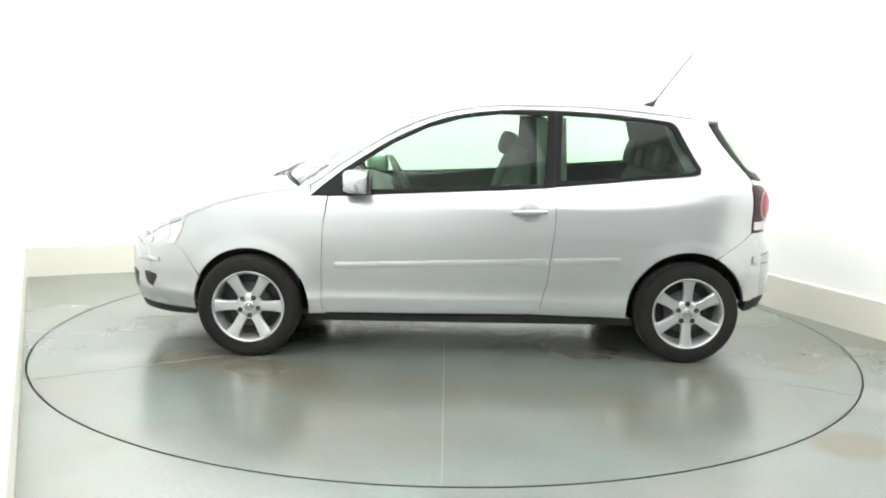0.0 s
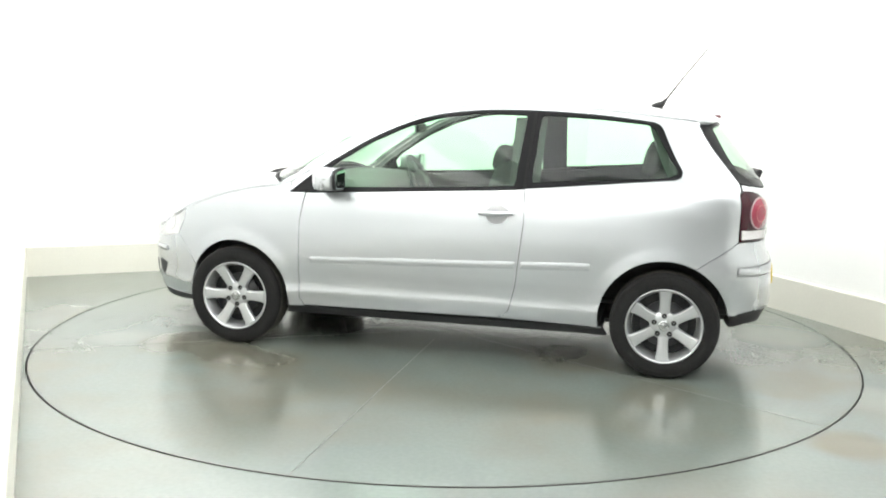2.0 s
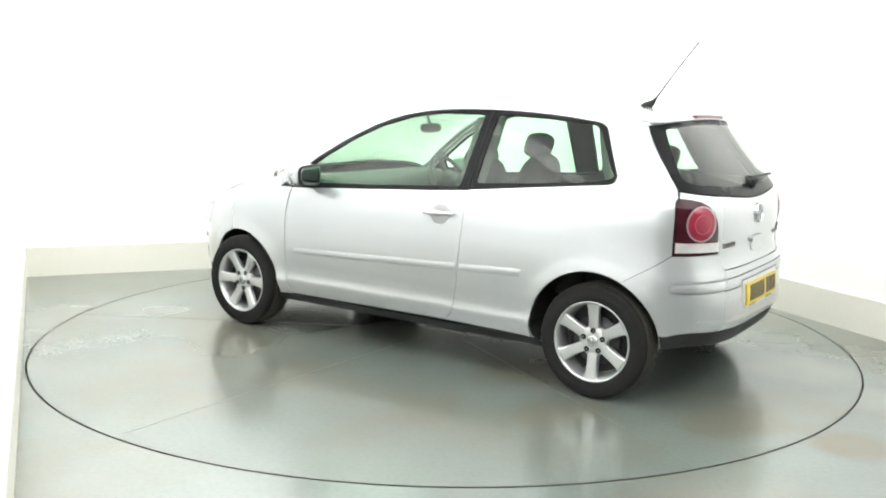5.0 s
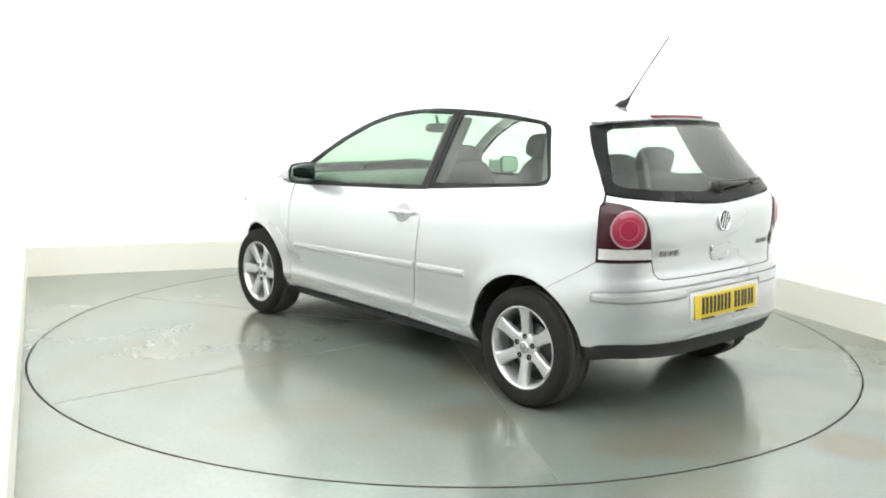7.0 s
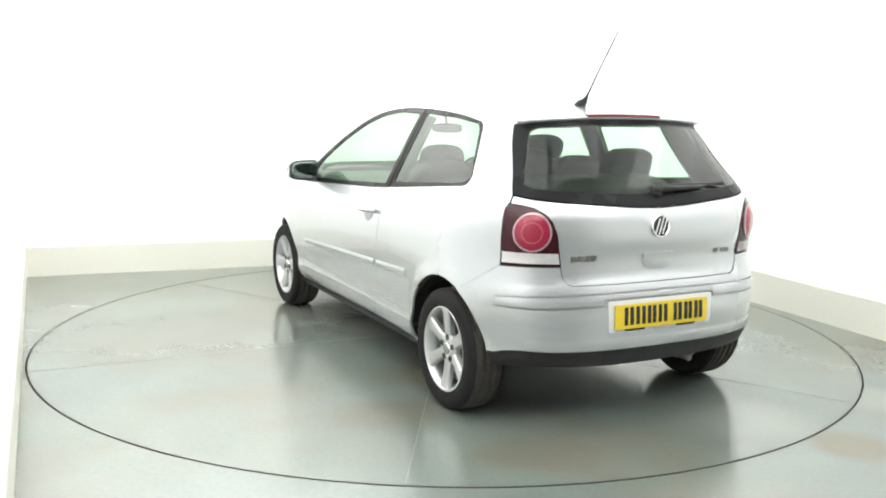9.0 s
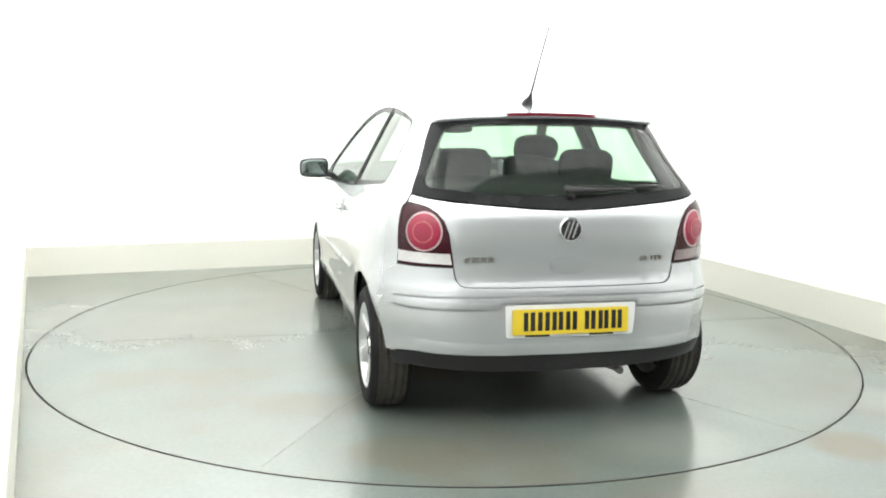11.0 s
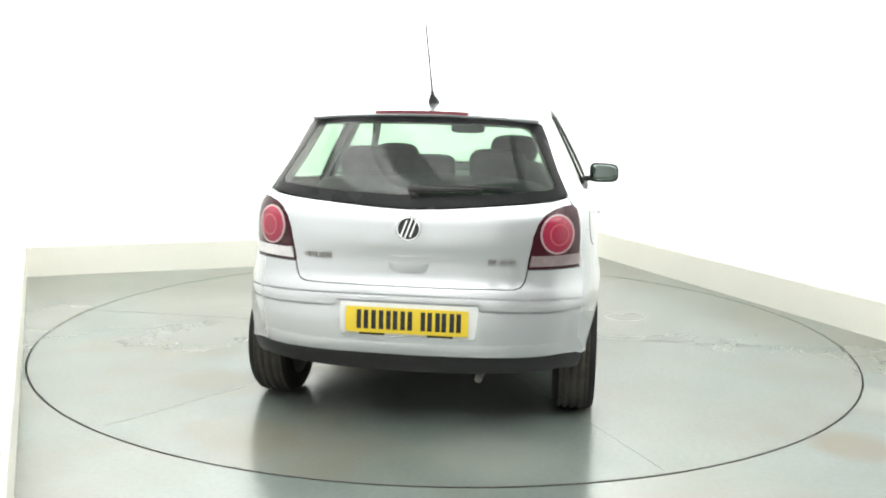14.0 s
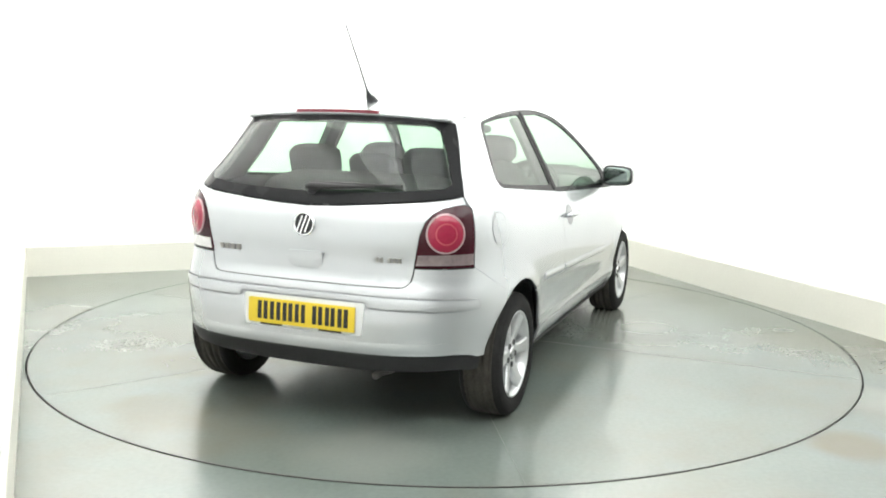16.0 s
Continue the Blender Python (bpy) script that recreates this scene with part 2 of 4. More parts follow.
def floor_sheet():
    bm = bmesh.new()
    n = 180
    corners = [C_BL, C_BR, C_FR, C_FL]
    inner, outer, low = [], [], []
    for i in range(n):
        t = 2 * math.pi * i / n
        d = Vector((math.cos(t), math.sin(t)))
        best = 1e9
        for a, b in zip(corners, corners[1:] + corners[:1]):
            e = b - a
            den = d.x * e.y - d.y * e.x
            if abs(den) > 1e-9:
                k = (a.x * e.y - a.y * e.x) / den
                u = (a.x * d.y - a.y * d.x) / den
                if k > 0 and -0.02 <= u <= 1.02:
                    best = min(best, k)
        r = DISC_R + GAP
        inner.append(bm.verts.new((*(d * r), 0)))
        outer.append(bm.verts.new((*(d * max(best + 0.25, r + 0.02)), 0)))
        low.append(bm.verts.new((*(d * r), -0.06)))
    for i in range(n):
        j = (i + 1) % n
        bm.faces.new((inner[i], outer[i], outer[j], inner[j]))
        bm.faces.new((low[i], inner[i], inner[j], low[j]))
    tagged(part("floor", bm, M_FLOOR), "worn glossy grey-green painted concrete floor", "floor", kind="structure")
    bm = bmesh.new()
    lathe(bm, [(0.01, -0.06), (2.5, -0.06), (2.5, -0.09), (0.01, -0.09)], 90, "Z", True)
    tagged(part("floor_pit", bm, M_DARKGAP), "dark pit under the turntable", "pit", kind="structure")


floor_sheet()

bm = bmesh.new()
cs = [C_BL, C_BR, C_FR, C_FL]
mid = sum(cs, Vector((0, 0))) / 4
lo = [bm.verts.new((*(mid + (p - mid) * 1.03), ROOM_H)) for p in cs]
hi = [bm.verts.new((v.co.x, v.co.y, ROOM_H + 0.12)) for v in lo]
bm.faces.new(lo)
bm.faces.new(hi)
for i in range(4):
    bm.faces.new((lo[i], lo[(i + 1) % 4], hi[(i + 1) % 4], hi[i]))
bmesh.ops.recalc_face_normals(bm, faces=bm.faces[:])
tagged(part("ceiling", bm, M_CEIL), "plain white painted studio ceiling", "ceiling", kind="structure")


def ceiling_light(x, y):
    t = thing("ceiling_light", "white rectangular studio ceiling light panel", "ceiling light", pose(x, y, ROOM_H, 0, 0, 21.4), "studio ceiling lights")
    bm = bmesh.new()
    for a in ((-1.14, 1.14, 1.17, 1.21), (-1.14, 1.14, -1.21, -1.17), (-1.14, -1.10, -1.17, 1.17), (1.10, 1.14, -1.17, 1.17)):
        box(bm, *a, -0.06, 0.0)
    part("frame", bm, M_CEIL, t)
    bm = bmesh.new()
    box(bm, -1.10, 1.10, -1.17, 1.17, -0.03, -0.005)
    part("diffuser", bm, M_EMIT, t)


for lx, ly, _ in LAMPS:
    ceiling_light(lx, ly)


def added_wall_washer(c, w, ln, turn):
    """An added, unseen trough hung from the ceiling, open towards its wall; its deep lip screens the lamp."""
    t = thing("added_wall_washer", "unseen long white trough light added to brighten the studio wall", "studio light", pose(c.x, c.y, ROOM_H - 0.2, 0, 0, turn), "wall washer lights")
    side = 1 if (w - c).dot(Vector((-math.sin(radians(turn)), math.cos(radians(turn))))) > 0 else -1
    bm = bmesh.new()
    prof = [(-0.20, -0.45), (-0.21, -0.45), (-0.21, 0.10), (0.14, 0.12), (0.14, 0.11), (-0.20, 0.09)]
    ends = [[bm.verts.new((x, side * a, b)) for a, b in prof] for x in (-ln / 2, ln / 2)]
    for i in range(len(prof)):
        j = (i + 1) % len(prof)
        bm.faces.new((ends[0][i], ends[0][j], ends[1][j], ends[1][i]))
    bm.faces.new(ends[0])
    bm.faces.new(ends[1][::-1])
    bmesh.ops.recalc_face_normals(bm, faces=bm.faces[:])
    part("reflector", bm, M_CEIL, t)
    for x in (-ln * 0.4, ln * 0.4):
        bm = bmesh.new()
        box(bm, x - 0.01, x + 0.01, -0.01, 0.01, 0.10, 0.2)
        part("hanger", bm, M_EDGE, t)


for wc, ww, wl, wt, _ in ADDED_WASHERS:
    added_wall_washer(wc, ww, wl, wt)


# ---- the turntable ----
def turntable():
    t = thing("turntable", "large round grey-green painted turntable flush with the floor", "turntable")
    bm = bmesh.new()
    n = 180
    r = lathe(bm, [(DISC_R, -0.05), (DISC_R, -0.002), (DISC_R - 0.002, 0.0), (1.6, 0.0), (0.8, 0.0), (0.05, 0.0)], n, "Z")
    bm.faces.new(r[-1])
    bmesh.ops.recalc_face_normals(bm, faces=bm.faces[:])
    part("deck", bm, M_DISC, t)
    # rim strip and the filled joints between the deck plates
    bm = bmesh.new()
    lathe(bm, [(DISC_R + 0.001, -0.04), (DISC_R + 0.001, 0.0015), (DISC_R - 0.004, 0.0018), (DISC_R - 0.004, -0.01)], n, "Z")
    part("rim_strip", bm, M_EDGE, t, "dark steel edge strip")
    for ang, r0, r1, w in JOINTS:
        bm = bmesh.new()
        box(bm, r0, r1, -w, w, -0.002, 0.0008, m=pose(0, 0, 0, 0, 0, ang))
        part("deck_joint", bm, M_JOINT, t, "thin filled joint line")
    return t


M_JOINT = mat("joint_filler", (0.15, 0.16, 0.147), 0.6, 0, 40, 0.3, 3, spec=0.2)
JOINTS = [(a, 0.25, 2.41, w) for a, w in ((-150.0, 0.0032), (-90.0, 0.0015), (-30.0, 0.0012), (30.0, 0.0009), (90.0, 0.003), (150.0, 0.0009))]
TABLE = turntable()


# ---- the car: its outer skin as one smooth surface ----
W_HALF = curve([(0.10, 0.66), (0.15, 0.70), (0.19, 0.725), (0.25, 0.766), (0.30, 0.791), (0.324, 0.7985), (0.342, 0.8010), (0.358, 0.7985), (0.385, 0.7968), (0.42, 0.7995), (0.48, 0.808), (0.56, 0.815), (0.68, 0.818), (0.78, 0.812),
                (0.85, 0.801), (0.89, 0.789), (0.93, 0.772), (1.0, 0.742), (1.1, 0.695), (1.2, 0.645), (1.3, 0.594), (1.36, 0.562), (1.41, 0.532), (1.5, 0.47)])
X_REAR = curve([(0.10, -1.64), (0.20, -1.69), (0.28, -1.745), (0.34, -1.778), (0.40, -1.790), (0.48, -1.790), (0.56, -1.784), (0.62, -1.776), (0.655, -1.762), (0.69, -1.750), (0.75, -1.748),
                (0.85, -1.756), (0.92, -1.752), (0.98, -1.734), (1.04, -1.70), (1.12, -1.64), (1.22, -1.562), (1.32, -1.484), (1.37, -1.440), (1.44, -1.36), (1.5, -1.3)])
X_FRONT = curve([(0.10, 1.96), (0.20, 2.02), (0.30, 2.05), (0.45, 2.065), (0.58, 2.06), (0.66, 2.04), (0.74, 2.00), (0.85, 1.93), (0.95, 1.86), (1.5, 1.6)])
Z_SHOULDER = curve([(-1.50, 1.325), (-1.3, 1.352), (-1.12, 1.372), (-0.85, 1.398), (-0.53, 1.414), (-0.21, 1.414), (0.05, 1.388), (0.24, 1.337), (0.43, 1.255), (0.58, 1.167), (0.73, 1.07),
                    (0.86, 0.975), (0.93, 0.945), (1.1, 0.920), (1.32, 0.870), (1.51, 0.805), (1.71, 0.715), (1.85, 0.635), (2.0, 0.60), (2.1, 0.59)])
CROWN = curve([(-1.50, 0.035), (-1.3, 0.047), (-0.9, 0.052), (-0.3, 0.053), (0.1, 0.058), (0.35, 0.075), (0.6, 0.082), (0.85, 0.078), (1.0, 0.066), (1.3, 0.070), (1.6, 0.08), (1.85, 0.08), (2.06, 0.03)])
BOW = curve([(-0.25, 0.0), (0.2, 0.03), (0.6, 0.09), (0.93, 0.13), (1.3, 0.07), (1.7, 0.0), (2.1, 0.0)])
XR0, XF0, KR, KF = -1.05, 0.9, 0.7, 0.8
S_REAR, S_FRONT = XR0 - KR * math.pi / 2, XF0 + KF * math.pi / 2
AXLE_F, AXLE_R, HUB_Z = 1.230, -1.222, 0.285
# wheel arches: centre along the car, centre height, radius
ARCH_F, ARCH_R = (1.226, 0.285, 0.331), (-1.210, 0.297, 0.336)
ROUND = 4.0


def taper(x, z):
    f, r = np.maximum(0, (x - 0.7) / 1.2), np.maximum(0, (-x - 0.6) / 1.1)
    return 1 - 0.09 * f ** 2 - (0.055 - 0.085 * np.exp(-((z - 1.0) / 0.13) ** 2) - 0.035 / (1 + np.exp((z - 0.68) / 0.04))) * r ** 2


def flare(x, z):
    d = np.minimum(np.hypot(x - ARCH_F[0], z - ARCH_F[1]) - ARCH_F[2], np.hypot(x - ARCH_R[0], z - ARCH_R[1]) - ARCH_R[2])
    return 0.007 / (1 + np.exp((d - 0.050) / 0.011)) + 0.004 / (1 + np.exp((d - 0.018) / 0.008))


def half_width(x, z):
    """Half the body's width at a place along it and a height."""
    x, z = np.asarray(x, float), np.asarray(z, float)
    w = W_HALF(z) * taper(x, z)
    u = np.clip((XR0 - x) / (XR0 - X_REAR(z)), 0, 1)
    v = np.clip((x - XF0) / (X_FRONT(z) - XF0), 0, 1)
    return w * (1 - u ** ROUND) ** (1 / ROUND) * (1 - v ** 2.6) ** (1 / 2.6) + flare(x, z) * (1 - u ** 4) * (1 - v ** 4)


def skin(s, z):
    """The skin: s runs along the side, and round the corners to the middle of the tail and of the nose and on to the other side."""
    s, z = np.asarray(s, float), np.asarray(z, float)
    y = half_width(np.clip(s, XR0, XF0), z)
    x = np.clip(s, XR0, XF0)
    for end, k, cx, sign, n, lim in ((s < XR0, KR, XR0, -1, ROUND, X_REAR), (s > XF0, KF, XF0, 1, 2.6, X_FRONT)):
        if not end.any():
            continue
        a = np.abs(s[end] - cx) / k
        dx, dy, zz = sign * np.sin(a), np.cos(a), z[end]
        lo, hi = np.zeros(len(a)), np.full(len(a), 2.5)
        for _ in range(34):
            m = (lo + hi) / 2
            px, py = cx + m * dx, np.abs(m * dy)
            e = np.abs(px - cx) / np.abs(lim(zz) - cx)
            w = W_HALF(zz) * taper(px, zz) + flare(px, zz)
            out = (py / w) ** n + e ** n > 1
            hi, lo = np.where(out, m, hi), np.where(out, lo, m)
        x[end], y[end] = cx + lo * dx, lo * dy
    return np.stack([x, y, z], 1)


def top(x, b):
    """The hood, windscreen and roof: across the car from one shoulder to the other (b from 0 to pi / 2)."""
    x, a = np.asarray(x, float), np.asarray(b, float) * 2
    zs = Z_SHOULDER(x)
    ys = half_width(x, zs)
    c, d = np.cos(a), np.maximum(np.sin(a), 0)
    return np.stack([x + BOW(x) * d, ys * np.sign(c) * np.abs(c) ** 0.62, zs + CROWN(x) * d ** 0.62], 1)


def sx(x, z):
    """Place along the skin of a point of the left side at x."""
    if x >= XR0 and x <= XF0:
        return x
    y = float(half_width(x, z))
    return XR0 - KR * math.atan2(XR0 - x, y) if x < XR0 else XF0 + KF * math.atan2(x - XF0, y)


def sy(y, z):
    """Place along the skin of a point of the tail at y."""
    x, far = -1.5, float(X_REAR(z))
    for _ in range(12):
        w = float(W_HALF(z) * taper(x, z) + flare(x, z))
        x = XR0 - (XR0 - far) * max(1 - min(abs(y) / w, 1) ** ROUND, 1e-4) ** (1 / ROUND)
    return XR0 - KR * math.atan2(XR0 - x, y)


def rounded(pts, r=0.02, n=4):
    """Rounds the corners of an outline; a point may carry a radius of its own."""
    out, k = [], len(pts)
    for i in range(k):
        p, a, b = Vector(pts[i][:2]), Vector(pts[i - 1][:2]), Vector(pts[(i + 1) % k][:2])
        rr = pts[i][2] if len(pts[i]) > 2 else r
        ra, rb = min(rr, (a - p).length * 0.45), min(rr, (b - p).length * 0.45)
        if min(ra, rb) < 1e-4:
            out.append(tuple(p))
            continue
        pa, pb = p + (a - p).normalized() * ra, p + (b - p).normalized() * rb
        for j in range(n + 1):
            t = j / n
            out.append(tuple(pa * (1 - t) ** 2 + p * 2 * t * (1 - t) + pb * t * t))
    return out


def dense(loop, step):
    out = []
    for i, p in enumerate(loop):
        q = loop[(i + 1) % len(loop)]
        n = max(1, int(math.ceil(math.hypot(q[0] - p[0], q[1] - p[1]) / step)))
        out += [(p[0] + (q[0] - p[0]) * j / n, p[1] + (q[1] - p[1]) * j / n) for j in range(n)]
    return np.array(out)


def inside(p, loop):
    x, y = p[:, 0], p[:, 1]
    a, b = loop, np.roll(loop, -1, 0)
    r = np.zeros(len(p), bool)
    for (x0, y0), (x1, y1) in zip(a, b):
        if y0 != y1:
            r ^= ((y0 > y) != (y1 > y)) & (x < (x1 - x0) * (y - y0) / (y1 - y0) + x0)
    return r


def loop_normals(loop):
    d = np.roll(loop, -1, 0) - np.roll(loop, 1, 0)
    n = np.stack([d[:, 1], -d[:, 0]], 1)
    n /= np.linalg.norm(n, axis=1)[:, None] + 1e-9
    area = np.sum(loop[:, 0] * np.roll(loop[:, 1], -1) - np.roll(loop[:, 0], -1) * loop[:, 1])
    return n if area > 0 else -n


def panel(name, outline, material, parent, label="", holes=(), off=0.0, lip=0.012, step=0.035, inset=0.0014, flip=False, surface=skin, dome=0.0):
    """A sheet on the skin inside an outline, with turned-in edges. flip: on the car's other side. dome: how far its middle swells."""
    from_loops, verts2, edges, rim = [], [], [], []
    for k, lp in enumerate([outline, *holes]):
        lp = dense(lp, step * 0.6)
        n2 = loop_normals(lp) * (1 if k == 0 else -1)
        lp = lp - n2 * inset
        from_loops.append((lp, n2))
        o = len(verts2)
        verts2 += [tuple(p) for p in lp]
        edges += [(o + i, o + (i + 1) % len(lp)) for i in range(len(lp))]
        rim.append((o, len(lp)))
    out = from_loops[0][0]
    lo, hi = out.min(0), out.max(0)
    gx, gy = np.meshgrid(np.arange(lo[0] + step / 2, hi[0], step), np.arange(lo[1] + step / 2, hi[1], step))
    g = np.stack([gx.ravel(), gy.ravel()], 1)
    if len(g):
        g = g[inside(g, out)]
    for lp, _ in from_loops[1:]:
        if len(g):
            g = g[~inside(g, lp)]
    edge_pts = np.concatenate([lp for lp, _ in from_loops])
    if len(g):
        dist = np.sqrt(((g[:, None, :] - edge_pts[None]) ** 2).sum(2)).min(1)
        g = g[dist > step * 0.45]
    verts2 += [tuple(p) for p in g]
    from mathutils.geometry import delaunay_2d_cdt
    vs, _, fs, *_ = delaunay_2d_cdt([Vector(v) for v in verts2], edges, [], 0, 1e-7)
    p2 = np.array([tuple(v) for v in vs])
    tri = np.array([f for f in fs if len(f) == 3])
    cen = p2[tri].mean(1)
    ok = inside(cen, out)
    for lp, _ in from_loops[1:]:
        ok &= ~inside(cen, lp)
    tri = tri[ok]

    def put(q, extra=0.0):
        e = 1e-3
        P = surface(q[:, 0], q[:, 1])
        du = surface(q[:, 0] + e, q[:, 1]) - surface(q[:, 0] - e, q[:, 1])
        dv = surface(q[:, 0], q[:, 1] + e) - surface(q[:, 0], q[:, 1] - e)
        N = np.cross(du, dv)
        N = -N
        N /= np.linalg.norm(N, axis=1)[:, None] + 1e-12
        return P + N * (off + extra)[:, None] if isinstance(extra, np.ndarray) else P + N * (off + extra), N
    if dome:
        d = np.sqrt(((p2[:, None, :] - edge_pts[None]) ** 2).sum(2)).min(1)
        sw = dome * (1 - np.exp(-d / (0.35 * max(d.max(), 1e-3))))
    else:
        sw = np.zeros(len(p2))
    P, N = put(p2, sw)
    a, b, c = P[tri[:, 0]], P[tri[:, 1]], P[tri[:, 2]]
    wrong = (np.cross(b - a, c - a) * N[tri[:, 0]]).sum(1) < 0
    tri[wrong] = tri[wrong][:, ::-1]
    if dome:
        a, b, c = P[tri[:, 0]], P[tri[:, 1]], P[tri[:, 2]]
        fn = np.cross(b - a, c - a)
        N = np.zeros_like(P)
        for k in range(3):
            np.add.at(N, tri[:, k], fn)
        N /= np.linalg.norm(N, axis=1)[:, None] + 1e-12
    faces = tri.tolist()
    V, NN = [P], [N]
    o = len(P)
    for lp, n2 in from_loops:
        A, NA = put(lp)
        e3 = surface(lp[:, 0] + n2[:, 0] * 2e-3, lp[:, 1] + n2[:, 1] * 2e-3) - surface(lp[:, 0], lp[:, 1])
        e3 /= np.linalg.norm(e3, axis=1)[:, None] + 1e-12
        B = A - NA * lip
        m = len(lp)
        V += [A, B]
        NN += [e3, e3]
        for i in range(m):
            j = (i + 1) % m
            f = [o + i, o + j, o + m + j, o + m + i]
            if np.dot(np.cross(A[j] - A[i], B[i] - A[i]), e3[i]) < 0:
                f = f[::-1]
            faces.append(f)
        o += 2 * m
    V, NN = np.concatenate(V), np.concatenate(NN)
    if flip:
        V, NN = V * (1, -1, 1), NN * (1, -1, 1)
        faces = [f[::-1] for f in faces]
    me = bpy.data.meshes.new(name)
    me.from_pydata(V.tolist(), [], faces)
    me.update()
    return finish(name, me, material, parent, label, True, NN)


def both(half, mid=S_REAR):
    """A closed outline from its left half (top middle first, bottom middle last)."""
    return list(half) + [(2 * mid - p[0], *p[1:]) for p in reversed(half)]


def arc(arch, a0, a1, n=22):
    cx, cz, r = arch
    return [(cx + r * math.cos(radians(a0 + (a1 - a0) * i / n)), cz + r * math.sin(radians(a0 + (a1 - a0) * i / n))) for i in range(n + 1)]


def on(pts):
    """Side points (x, z) to places on the skin."""
    return [(sx(p[0], p[1]), *p[1:]) for p in pts]


def tail(pts):
    """Tail points (y, z) to places on the skin."""
    return [(sy(p[0], p[1]), *p[1:]) for p in pts]


BELT = [(0.885, 0.906), (0.54, 0.924), (0.11, 0.945), (-0.44, 0.975), (-0.83, 1.010), (-1.20, 1.045)]
BELT_Z = curve(BELT)
DLO_TOP = [(-1.272, 1.09), (-1.158, 1.312), (-1.115, 1.341), (-0.85, 1.372), (-0.53, 1.390), (-0.21, 1.390), (0.05, 1.363), (0.24, 1.311), (0.43, 1.226), (0.58, 1.137), (0.73, 1.037)]
DOOR_FRONT = [(0.785, 0.91), (0.815, 0.75), (0.823, 0.53), (0.826, 0.30), (0.805, 0.254)]
DOOR_REAR = [(-0.33, 0.262), (-0.392, 0.305), (-0.428, 0.45), (-0.453, 0.68), (-0.466, 0.80), (-0.458, 0.975)]
HATCH_SIDE = [(0.485, 1.346), (0.527, 1.330), (0.562, 1.25), (0.610, 1.13), (0.655, 1.036)]
GLASS_LOW = [(0.60, 1.024), (0.5, 1.013), (0.3, 0.997), (0.15, 0.985), (0.0, 0.979)]
LAMP_IN = [(0.640, 0.997), (0.600, 0.986), (0.568, 0.965), (0.540, 0.930), (0.521, 0.875), (0.508, 0.80), (0.499, 0.738)]


def disc_on_skin(y, z, r, n=40):
    """A round outline on the tail's corner, centred at y and z."""
    s0, e = sy(y, z), 0.02
    at = [Vector(skin(np.array([a]), np.array([b]))[0]) for a, b in ((s0, z), (s0 + e, z), (s0 - e, z), (s0, z + e), (s0, z - e))]
    u, v = (at[1] - at[2]).normalized(), (at[3] - at[4]).normalized()
    pts = [at[0] + r * (math.cos(2 * math.pi * k / n) * u + math.sin(2 * math.pi * k / n) * v) for k in range(n)]
    return [(XR0 - KR * math.atan2(XR0 - p.x, p.y), p.z) for p in pts]


def smooth_line(pts, n=6):
    """More points along a gently bent open line (Catmull-Rom)."""
    out = []
    for i in range(len(pts) - 1):
        p0, p1, p2, p3 = (Vector(pts[max(0, min(len(pts) - 1, j))][:2]) for j in (i - 1, i, i + 1, i + 2))
        for k in range(n):
            t = k / n
            out.append(tuple(0.5 * (2 * p1 + (p2 - p0) * t + (2 * p0 - 5 * p1 + 4 * p2 - p3) * t * t + (3 * p1 - p0 - 3 * p2 + p3) * t ** 3)))
    return out + [tuple(pts[-1][:2])]


